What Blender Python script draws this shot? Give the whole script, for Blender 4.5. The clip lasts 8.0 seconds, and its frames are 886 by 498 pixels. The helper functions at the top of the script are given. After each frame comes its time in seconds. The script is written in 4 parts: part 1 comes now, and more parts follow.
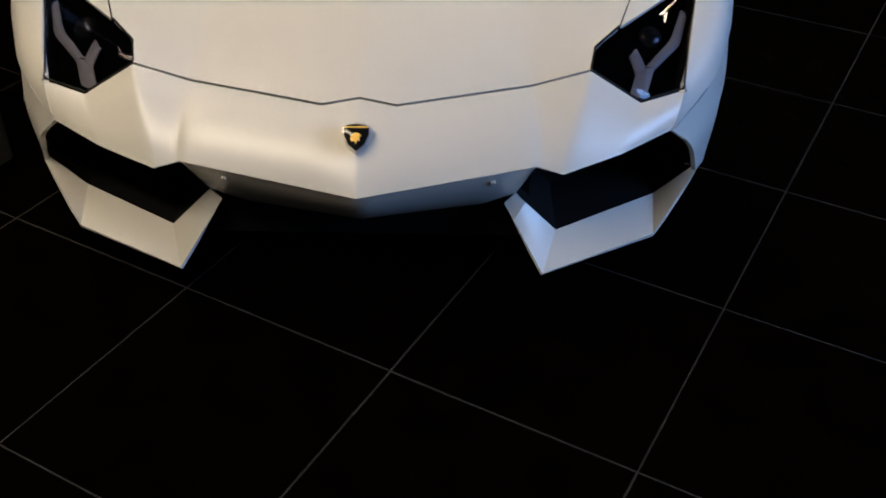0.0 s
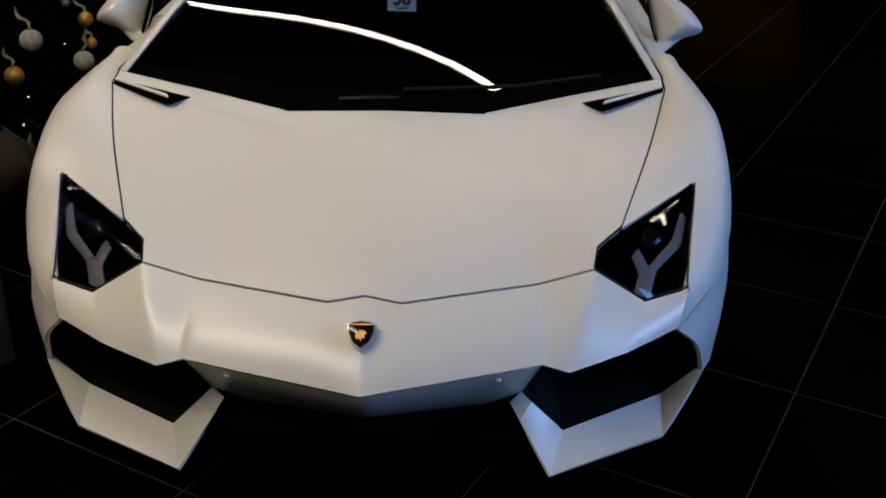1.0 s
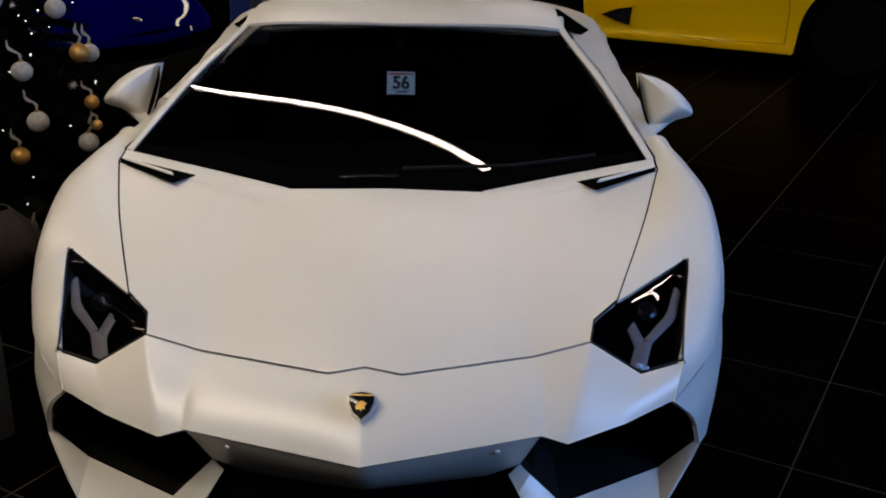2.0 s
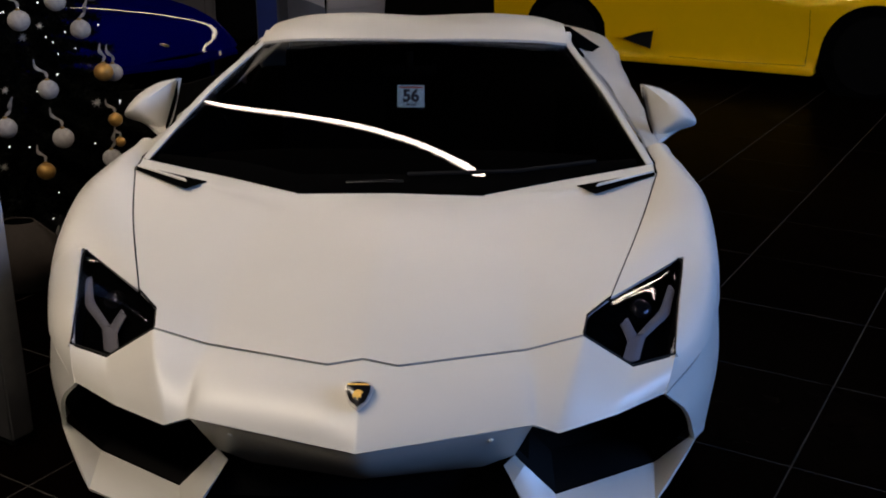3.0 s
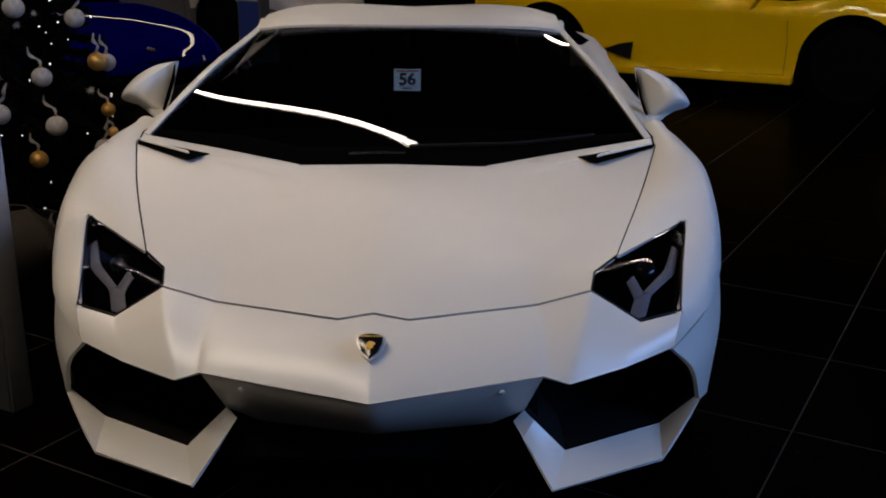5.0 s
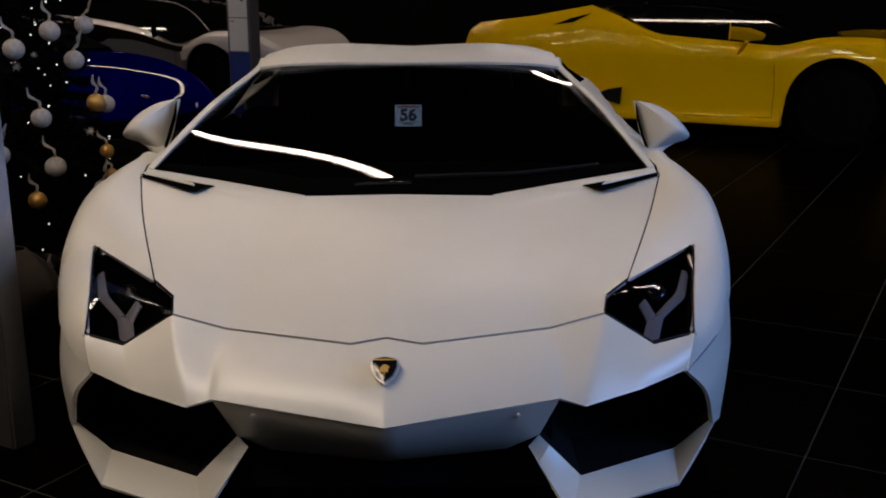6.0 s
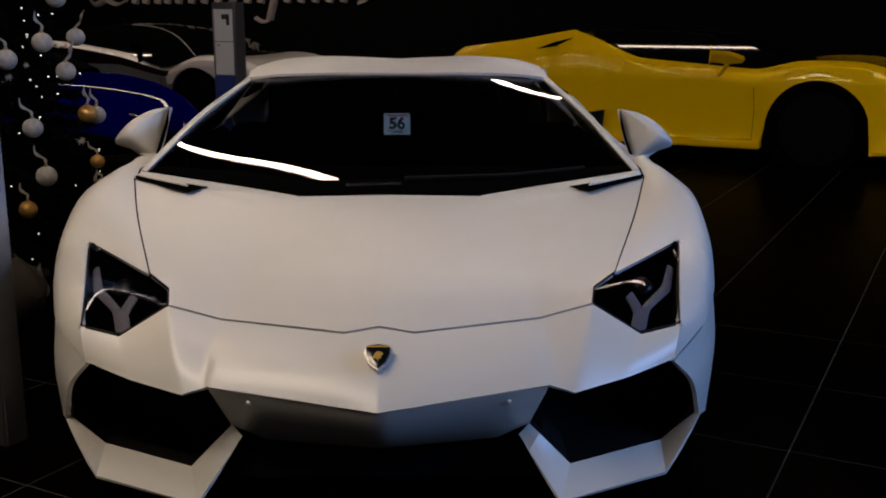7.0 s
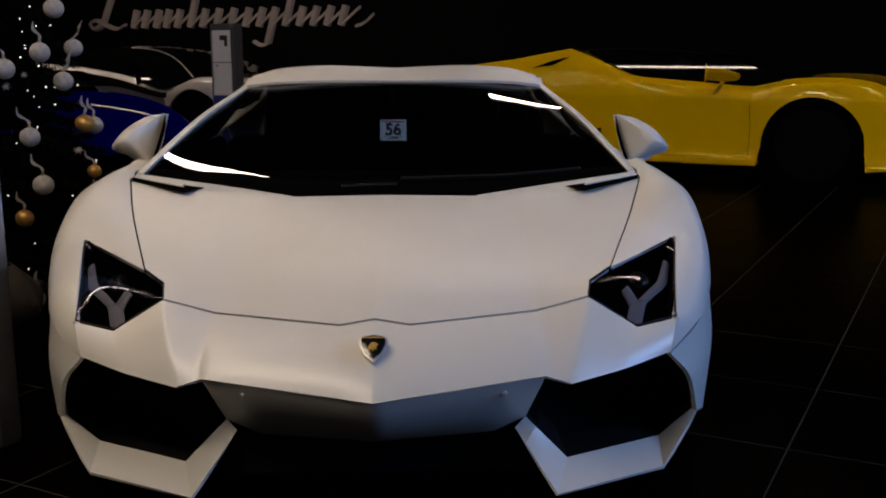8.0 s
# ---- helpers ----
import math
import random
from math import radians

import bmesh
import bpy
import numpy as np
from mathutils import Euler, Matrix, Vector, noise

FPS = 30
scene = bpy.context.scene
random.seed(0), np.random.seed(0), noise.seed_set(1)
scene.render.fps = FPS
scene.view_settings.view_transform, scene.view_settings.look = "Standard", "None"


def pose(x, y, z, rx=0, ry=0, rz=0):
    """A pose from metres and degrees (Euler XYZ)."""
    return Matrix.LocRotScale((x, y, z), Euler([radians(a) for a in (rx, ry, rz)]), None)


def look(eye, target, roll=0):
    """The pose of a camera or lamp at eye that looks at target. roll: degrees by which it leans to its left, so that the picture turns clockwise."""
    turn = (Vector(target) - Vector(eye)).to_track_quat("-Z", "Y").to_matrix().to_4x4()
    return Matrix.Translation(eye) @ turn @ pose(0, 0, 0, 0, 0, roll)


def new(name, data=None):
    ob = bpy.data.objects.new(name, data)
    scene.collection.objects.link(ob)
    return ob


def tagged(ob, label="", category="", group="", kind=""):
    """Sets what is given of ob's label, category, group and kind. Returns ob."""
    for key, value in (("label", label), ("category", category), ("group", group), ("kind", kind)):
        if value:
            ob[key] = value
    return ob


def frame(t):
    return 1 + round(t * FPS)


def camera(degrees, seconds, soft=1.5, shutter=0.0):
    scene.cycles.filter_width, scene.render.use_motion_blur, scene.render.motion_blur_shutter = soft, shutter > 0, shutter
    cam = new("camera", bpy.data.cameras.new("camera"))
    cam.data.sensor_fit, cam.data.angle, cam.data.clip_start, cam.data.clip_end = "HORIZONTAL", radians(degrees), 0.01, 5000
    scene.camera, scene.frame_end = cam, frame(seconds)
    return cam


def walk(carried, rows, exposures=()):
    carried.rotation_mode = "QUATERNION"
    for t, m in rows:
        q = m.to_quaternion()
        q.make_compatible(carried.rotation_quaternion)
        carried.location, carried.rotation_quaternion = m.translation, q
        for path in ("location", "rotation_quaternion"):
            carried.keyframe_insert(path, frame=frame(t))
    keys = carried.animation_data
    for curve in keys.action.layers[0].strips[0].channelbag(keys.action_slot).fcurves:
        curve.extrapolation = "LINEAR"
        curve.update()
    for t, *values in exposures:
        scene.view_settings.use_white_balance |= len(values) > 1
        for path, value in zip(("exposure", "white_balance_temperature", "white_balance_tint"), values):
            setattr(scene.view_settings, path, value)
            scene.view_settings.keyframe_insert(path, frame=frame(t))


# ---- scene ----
cam = camera(46.5, 8.0, soft=1.9)
walk(cam, [
    (0.0, pose(0.206, -1.948, 1.720, 52.82, -0.70, 0.63)),
    (0.5, pose(0.223, -1.931, 1.730, 58.71, -0.30, 1.03)),
    (1.0, pose(0.204, -1.954, 1.688, 64.49, -0.64, 0.84)),
    (1.5, pose(0.195, -1.976, 1.684, 67.79, -0.80, 0.80)),
    (1.7, look((0.192, -1.990, 1.684), (0.184, -0.129, 0.952), 0.9)),
    (2.8, look((0.262, -2.100, 1.641), (0.208, -0.214, 0.978), 0.3)),
    (3.0, pose(0.291, -2.123, 1.625, 71.02, -0.05, 2.30)),
    (3.5, pose(0.256, -2.146, 1.596, 70.93, -0.38, 1.89)),
    (4.0, pose(0.263, -2.174, 1.544, 69.39, -0.31, 2.02)),
    (4.5, pose(0.240, -2.193, 1.500, 70.92, -0.18, 1.57)),
    (4.7, look((0.226, -2.198, 1.484), (0.186, -0.302, 0.852), 0.3)),
    (5.8, look((0.145, -2.209, 1.390), (0.146, -0.273, 0.880), -0.1)),
    (6.0, pose(0.137, -2.215, 1.380, 75.61, 0.13, -0.09)),
    (6.5, pose(0.127, -2.280, 1.337, 76.52, 0.08, -0.78)),
    (7.0, pose(0.113, -2.294, 1.293, 77.38, -0.05, -1.05)),
    (7.5, pose(0.108, -2.290, 1.239, 78.27, -0.06, -1.21)),
    (8.0, pose(0.121, -2.311, 1.204, 78.93, 0.14, -1.17)),
], [(0.0, 0.0, 7050, 6), (0.2, -0.38, 6900, 6), (0.5, -0.3, 6800, 6), (1.0, -0.27, 6600, 6), (1.5, -0.21, 6500, 8), (1.7, -0.17, 6550, 8), (2.8, -0.28, 6600, 10), (3.5, -0.32, 6600, 10), (4.0, -0.44, 6550, 10), (4.5, -0.52, 6550, 11), (5.8, -0.54, 6800, 12), (8.0, -0.56, 6850, 13)])

# ---- light ----
world = bpy.data.worlds.new("night_showroom")
scene.world = world
world.use_nodes = True
world.node_tree.nodes["Background"].inputs[0].default_value = (0.02, 0.022, 0.03, 1)
world.node_tree.nodes["Background"].inputs[1].default_value = 0.15


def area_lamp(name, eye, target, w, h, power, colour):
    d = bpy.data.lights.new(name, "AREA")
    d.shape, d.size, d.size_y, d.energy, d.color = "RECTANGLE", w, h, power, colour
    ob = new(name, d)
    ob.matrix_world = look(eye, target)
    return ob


# unseen lamps added: warm over the white car, neutral over the cars behind it
CEILING = [
    area_lamp("ceiling_fill_light", (-1.7, -0.3, 3.35), (-1.2, -0.1, 0), 2.6, 0.4, 22, (1.0, 0.85, 0.67)),
    area_lamp("ceiling_fill_light", (-1.3, -1.4, 3.30), (-0.1, 0.0, 0.5), 2.6, 0.3, 58, (1.0, 0.85, 0.67)),
    area_lamp("ceiling_fill_light", (-4.61, 8.67, 3.45), (-2.6, 11.1, 0.8), 4.0, 0.15, 20, (1.0, 0.9, 0.84)),
    area_lamp("ceiling_fill_light", (5.65, 2.85, 3.45), (6.75, 4.87, 0.5), 4.5, 0.12, 38, (1.0, 0.9, 0.8)),
]
# Added fills with no window built: blue from the right, weak neutral in front
area_lamp("unseen_fill_light", (5.2, -1.1, 2.5), (0.7, 0.3, 0.5), 3.2, 1.6, 205, (0.24, 0.46, 1.0))
area_lamp("unseen_fill_light", (-1.5, -6.5, 1.5), (0.0, 0.0, 0.6), 5.0, 2.4, 5, (0.96, 0.92, 0.92))

# ---- materials ----


def material(name, base, rough=0.5, metal=0.0, vary=0.06, scale=6.0, bump=0.0, bump_scale=60.0, coat=0.0, spec=0.5, coat_rough=0.05):
    m = bpy.data.materials.new(name)
    m.use_nodes = True
    nt = m.node_tree
    p = nt.nodes["Principled BSDF"]
    p.inputs["Metallic"].default_value = metal
    p.inputs["Coat Weight"].default_value = coat
    p.inputs["Coat Roughness"].default_value = coat_rough
    p.inputs["Specular IOR Level"].default_value = spec
    co = nt.nodes.new("ShaderNodeTexCoord")
    n1 = nt.nodes.new("ShaderNodeTexNoise")
    n1.inputs["Scale"].default_value, n1.inputs["Detail"].default_value = scale, 6
    nt.links.new(co.outputs["Object"], n1.inputs["Vector"])
    ramp = nt.nodes.new("ShaderNodeValToRGB")
    lo = [max(0.0, c * (1 - vary)) for c in base]
    hi = [min(1.0, c * (1 + vary)) for c in base]
    ramp.color_ramp.elements[0].color = (*lo, 1)
    ramp.color_ramp.elements[1].color = (*hi, 1)
    ramp.color_ramp.elements[0].position, ramp.color_ramp.elements[1].position = 0.3, 0.7
    nt.links.new(n1.outputs["Fac"], ramp.inputs["Fac"])
    nt.links.new(ramp.outputs["Color"], p.inputs["Base Color"])
    n2 = nt.nodes.new("ShaderNodeTexNoise")
    n2.inputs["Scale"].default_value, n2.inputs["Detail"].default_value = bump_scale, 4
    nt.links.new(co.outputs["Object"], n2.inputs["Vector"])
    mr = nt.nodes.new("ShaderNodeMapRange")
    mr.inputs["To Min"].default_value, mr.inputs["To Max"].default_value = max(0.0, rough * 0.88), min(1.0, rough * 1.12)
    nt.links.new(n2.outputs["Fac"], mr.inputs["Value"])
    nt.links.new(mr.outputs["Result"], p.inputs["Roughness"])
    if bump:
        b = nt.nodes.new("ShaderNodeBump")
        b.inputs["Strength"].default_value, b.inputs["Distance"].default_value = bump, 0.002
        nt.links.new(n2.outputs["Fac"], b.inputs["Height"])
        nt.links.new(b.outputs["Normal"], p.inputs["Normal"])
    return m


def glow(name, colour, strength):
    m = bpy.data.materials.new(name)
    m.use_nodes = True
    p = m.node_tree.nodes["Principled BSDF"]
    p.inputs["Base Color"].default_value = (0.8, 0.8, 0.8, 1)
    p.inputs["Emission Color"].default_value = (*colour, 1)
    p.inputs["Emission Strength"].default_value = strength
    return m


def glass(name, tint, rough=0.0, gloss=0.04):
    m = bpy.data.materials.new(name)
    m.use_nodes = True
    nt = m.node_tree
    nt.nodes.remove(nt.nodes["Principled BSDF"])
    out = nt.nodes["Material Output"]
    mix, fr = nt.nodes.new("ShaderNodeMixShader"), nt.nodes.new("ShaderNodeLayerWeight")
    power, ease = nt.nodes.new("ShaderNodeMath"), nt.nodes.new("ShaderNodeMath")
    power.operation, ease.operation = "POWER", "MULTIPLY_ADD"
    power.inputs[1].default_value, ease.inputs[1].default_value, ease.inputs[2].default_value = 5.0, 0.9, gloss
    tr, gl = nt.nodes.new("ShaderNodeBsdfTransparent"), nt.nodes.new("ShaderNodeBsdfGlossy")
    tr.inputs["Color"].default_value = (*tint, 1)
    gl.inputs["Roughness"].default_value = rough
    fr.inputs["Blend"].default_value = 0.5
    nt.links.new(fr.outputs["Facing"], power.inputs[0])
    nt.links.new(power.outputs[0], ease.inputs[0])
    nt.links.new(ease.outputs[0], mix.inputs[0])
    nt.links.new(tr.outputs[0], mix.inputs[1])
    nt.links.new(gl.outputs[0], mix.inputs[2])
    nt.links.new(mix.outputs[0], out.inputs[0])
    return m


WHITE = material("satin_white_paint", (0.76, 0.74, 0.70), 0.34, vary=0.02, scale=3, bump=0.03, bump_scale=900, coat=0.4, coat_rough=0.28, spec=0.6)
BLACK = material("black_plastic", (0.006, 0.006, 0.0065), 0.6, vary=0.3, scale=14, bump=0.15, bump_scale=400, spec=0.2)
SOOT = material("matt_black_cowl", (0.0014, 0.0014, 0.0015), 0.9, vary=0.3, scale=14, spec=0.01)
CARGLASS = material("dark_car_glass", (0.002, 0.002, 0.002), 0.03, vary=0.1, spec=0.6)
GLOSSBLACK = material("gloss_black", (0.008, 0.008, 0.009), 0.12, vary=0.2)
RUBBER = material("tyre_rubber", (0.003, 0.003, 0.003), 0.85, vary=0.3, scale=20, bump=0.3, bump_scale=200, spec=0.03)
RIM = material("dark_alloy", (0.0025, 0.0025, 0.003), 0.35, vary=0.2, spec=0.06)
CHROME = material("chrome", (0.6, 0.6, 0.6), 0.25, metal=1.0, vary=0.05)
BADGERIM = material("satin_silver_rim", (0.62, 0.59, 0.57), 0.35, metal=0.4, vary=0.05)
GOLD = material("gold_metal", (0.50, 0.32, 0.10), 0.4, metal=1.0, vary=0.15, scale=60)
SCREEN = glass("windscreen_glass", (0.68, 0.68, 0.69))
SIDEGLASS = glass("tinted_side_glass", (0.22, 0.22, 0.23))
LENS = glass("headlamp_glass", (0.76, 0.77, 0.82), gloss=0.03)
LIGHTGUIDE = material("frosted_light_guide", (0.19, 0.18, 0.20), 0.45, vary=0.05)
YELLOW = material("gloss_yellow_paint", (0.86, 0.50, 0.001), 0.5, vary=0.02, coat=1.0, coat_rough=0.015, spec=0.04)
BLUE = material("gloss_blue_paint", (0.0002, 0.0004, 0.085), 0.5, vary=0.03, coat=0.12, coat_rough=0.02, spec=0.0)
SILVER = material("gloss_pale_paint", (0.62, 0.56, 0.52), 0.3, vary=0.02, coat=0.7)
STRIPE = material("dark_red_stripe", (0.006, 0.0015, 0.0012), 0.5, vary=0.1, spec=0.1)
# darker copy of the pale paint: the lower flank's weaker light, as colour
SHADEDPALE = material("shaded_pale_paint", (0.15, 0.145, 0.15), 0.35, vary=0.03, coat=0.5)
WALL = material("black_wall_paint", (0.0018, 0.0016, 0.0016), 0.8, vary=0.25, scale=3, bump=0.1, bump_scale=120, spec=0.05)
TILE = material("black_floor_tile", (0.0012, 0.0006, 0.0004), 0.26, vary=0.5, scale=7, bump=0.05, bump_scale=90, spec=0.0012)
GROUT = material("grey_grout", (0.011, 0.0095, 0.008), 0.85, vary=0.7, scale=3.5)
LED = glow("led_tube", (1.0, 0.85, 0.70), 40.0)
STEEL = material("brushed_steel", (0.26, 0.26, 0.28), 0.38, metal=0.85, vary=0.06, scale=30)
PAPER = material("white_notice_sheet", (0.70, 0.69, 0.70), 0.6, vary=0.03)
INK = material("dark_ink", (0.02, 0.02, 0.022), 0.6, vary=0.2)
BLUEPANEL = material("blue_panel", (0.03, 0.05, 0.22), 0.4, vary=0.05)
SIGNMETAL = material("sign_letter_metal", (0.34, 0.28, 0.255), 0.5, metal=0.0, vary=0.1)

# ---- mesh helpers ----


def V(*a):
    return Vector(a)


def flip(p):
    return Vector((-p[0], p[1], p[2]))


def spline(pts, n):
    """n points on a smooth curve through pts."""
    pts = [Vector(p) for p in pts]
    if len(pts) == 2:
        return [pts[0].lerp(pts[1], i / (n - 1)) for i in range(n)]
    ks = [0.0]
    for a, b in zip(pts, pts[1:]):
        ks.append(ks[-1] + max((b - a).length, 1e-6) ** 0.7)
    out = []
    tang = []
    for i in range(len(pts)):
        a, b = max(i - 1, 0), min(i + 1, len(pts) - 1)
        tang.append((pts[b] - pts[a]) / (ks[b] - ks[a]))
    for i in range(n):
        t = ks[-1] * i / (n - 1)
        k = 0
        while k < len(ks) - 2 and t > ks[k + 1]:
            k += 1
        h = ks[k + 1] - ks[k]
        s = (t - ks[k]) / h
        out.append(pts[k] * (2 * s ** 3 - 3 * s * s + 1) + tang[k] * (h * (s ** 3 - 2 * s * s + s)) + pts[k + 1] * (3 * s * s - 2 * s ** 3) + tang[k + 1] * (h * (s ** 3 - s * s)))
    return out


def bent(pts, n):
    """About n points along straight pieces, with a point on every corner: n is split evenly over the pieces."""
    pts = [Vector(p) for p in pts]
    m = (n - 1) // (len(pts) - 1)
    out = [pts[0]]
    for a, b in zip(pts, pts[1:]):
        out += [a.lerp(b, (i + 1) / m) for i in range(m)]
    return out


def loft(rows, n):
    """n rows, smooth across the given rows of equal length."""
    cols = [spline(c, n) for c in zip(*rows)]
    return [list(r) for r in zip(*cols)]


def stations(rows, per):
    """Smooth rows through the given ones, each of which falls on every per-th row."""
    out = []
    for k in range(len(rows) - 1):
        a, d = rows[max(k - 1, 0)], rows[min(k + 2, len(rows) - 1)]
        for i in range(per):
            t = i / per
            out.append([p * (2 * t ** 3 - 3 * t * t + 1) + (q - o) * (0.5 * (t ** 3 - 2 * t * t + t)) + q * (3 * t * t - 2 * t ** 3) + (r - p) * (0.5 * (t ** 3 - t * t)) for o, p, q, r in zip(a, rows[k], rows[k + 1], d)])
    return out + [list(rows[-1])]


def both(rows):
    """Rows from the centre line outwards, mirrored to the full width."""
    return [[flip(p) for p in reversed(r[1:])] + list(r) for r in rows]


def flipped(rows):
    return [[flip(p) for p in r] for r in rows]


def sheet(rows, thick=0.012, core=(0, 2.2, 0.45), sharp=28):
    """A solid skin from a grid of points, thickened towards the core."""
    R, C = len(rows), len(rows[0])
    core = Vector(core)
    nor = []
    for i in range(R):
        for j in range(C):
            a = rows[min(i + 1, R - 1)][j] - rows[max(i - 1, 0)][j]
            b = rows[i][min(j + 1, C - 1)] - rows[i][max(j - 1, 0)]
            nrm = a.cross(b)
            nrm = nrm.normalized() if nrm.length > 1e-9 else Vector((0, 0, 1))
            if nrm.dot(rows[i][j] - core) < 0:
                nrm = -nrm
            nor.append(nrm)
    bm = bmesh.new()
    top = [bm.verts.new(p) for r in rows for p in r]
    low = [bm.verts.new(p - n * thick) for p, n in zip((p for r in rows for p in r), nor)]

    def quad(*vs):
        try:
            bm.faces.new(vs)
        except ValueError:
            pass
    for i in range(R - 1):
        for j in range(C - 1):
            a, b, c, d = i * C + j, i * C + j + 1, (i + 1) * C + j + 1, (i + 1) * C + j
            quad(top[a], top[b], top[c], top[d])
            quad(low[d], low[c], low[b], low[a])
    ring = [j for j in range(C)] + [i * C + C - 1 for i in range(1, R)] + [(R - 1) * C + j for j in range(C - 2, -1, -1)] + [i * C for i in range(R - 2, 0, -1)]
    for a, b in zip(ring, ring[1:] + ring[:1]):
        quad(top[b], top[a], low[a], low[b])
    return finish(bm, sharp)


def finish(bm, sharp=28):
    bmesh.ops.remove_doubles(bm, verts=bm.verts, dist=1e-5)
    bmesh.ops.recalc_face_normals(bm, faces=bm.faces)
    for f in bm.faces:
        f.smooth = True
    lim = radians(sharp)
    for e in bm.edges:
        if len(e.link_faces) == 2 and e.calc_face_angle(0) > lim:
            e.smooth = False
    return bm


def dish(outline, push=(0, 0, 0), rings=6, thick=0.004, power=2):
    """A lens over a closed outline: its middle stands out by push."""
    n = len(outline)
    outline = [Vector(p) for p in outline]
    mid = sum(outline, Vector()) / n
    push = Vector(push)
    bm = bmesh.new()
    layers = []
    back = -push.normalized() * thick if push.length else Vector((0, 0, -thick))
    for off in (Vector(), back):
        rs = []
        for k in range(rings):
            r = 1 - k / rings
            rs.append([bm.verts.new(mid + (p - mid) * r + push * (1 - r ** power) + off) for p in outline])
        c = bm.verts.new(mid + push + off)
        for k in range(rings - 1):
            for i in range(n):
                bm.faces.new((rs[k][i], rs[k][(i + 1) % n], rs[k + 1][(i + 1) % n], rs[k + 1][i]))
        for i in range(n):
            bm.faces.new((rs[-1][i], rs[-1][(i + 1) % n], c))
        layers.append(rs[0])
    for i in range(n):
        bm.faces.new((layers[0][i], layers[1][i], layers[1][(i + 1) % n], layers[0][(i + 1) % n]))
    return finish(bm)


def prism(outline, depth, bevel=0.0, cap=True):
    """A flat outline pushed through by the vector depth."""
    bm = bmesh.new()
    depth = Vector(depth)
    a = [bm.verts.new(Vector(p)) for p in outline]
    b = [bm.verts.new(Vector(p) + depth) for p in outline]
    n = len(a)
    if cap:
        bm.faces.new(a)
    bm.faces.new(list(reversed(b)))
    for i in range(n):
        bm.faces.new((a[i], b[i], b[(i + 1) % n], a[(i + 1) % n]))
    if bevel:
        bmesh.ops.bevel(bm, geom=list(bm.edges), offset=bevel, segments=2, affect="EDGES")
    return finish(bm)


def box(x0, y0, z0, x1, y1, z1, bevel=0.0):
    return prism([(x0, y0, z0), (x1, y0, z0), (x1, y1, z0), (x0, y1, z0)], (0, 0, z1 - z0), bevel)


def tube(pts, radii, sides=10, squash=1.0):
    bm = bmesh.new()
    pts = [Vector(p) for p in pts]
    rings = []
    for i, p in enumerate(pts):
        d = (pts[min(i + 1, len(pts) - 1)] - pts[max(i - 1, 0)]).normalized()
        a = d.orthogonal().normalized() if i == 0 else (a - d * a.dot(d)).normalized()
        b = d.cross(a)
        r = radii[i] if isinstance(radii, (list, tuple)) else radii
        rings.append([bm.verts.new(p + a * math.cos(2 * math.pi * k / sides) * r + b * math.sin(2 * math.pi * k / sides) * r * squash) for k in range(sides)])
    for q, w in zip(rings, rings[1:]):
        for k in range(sides):
            bm.faces.new((q[k], q[(k + 1) % sides], w[(k + 1) % sides], w[k]))
    bm.faces.new(list(reversed(rings[0])))
    bm.faces.new(rings[-1])
    return finish(bm, 50)


def lathe(profile, sides=40, axis="X"):
    """Turn (radius, along) pairs round an axis."""
    bm = bmesh.new()
    rings = []
    for r, s in profile:
        ring = []
        for k in range(sides):
            c, d = math.cos(2 * math.pi * k / sides) * r, math.sin(2 * math.pi * k / sides) * r
            ring.append(bm.verts.new((s, c, d) if axis == "X" else (c, s, d) if axis == "Y" else (c, d, s)))
        rings.append(ring)
    for q, w in zip(rings, rings[1:]):
        for k in range(sides):
            bm.faces.new((q[k], q[(k + 1) % sides], w[(k + 1) % sides], w[k]))
    bm.faces.new(list(reversed(rings[0])))
    bm.faces.new(rings[-1])
    return finish(bm, 35)


def obj(name, bm, mat):
    me = bpy.data.meshes.new(name)
    bm.to_mesh(me)
    bm.free()
    me.materials.append(mat)
    return new(name, me)


def part(name, bm, mat, parent, label=""):
    ob = obj(name, bm, mat)
    ob.parent = parent
    return tagged(ob, label) if label else ob


def thing(name, label, category, m=None, group=""):
    ob = tagged(new(name), label, category, group)
    ob.empty_display_size = 0.1
    if m is not None:
        ob.matrix_world = m
    return ob


def sub(name, parent, m):
    """A pivot under a thing, used where a part has pieces of its own."""
    ob = new(name)
    ob.parent, ob.matrix_local = parent, m
    return ob


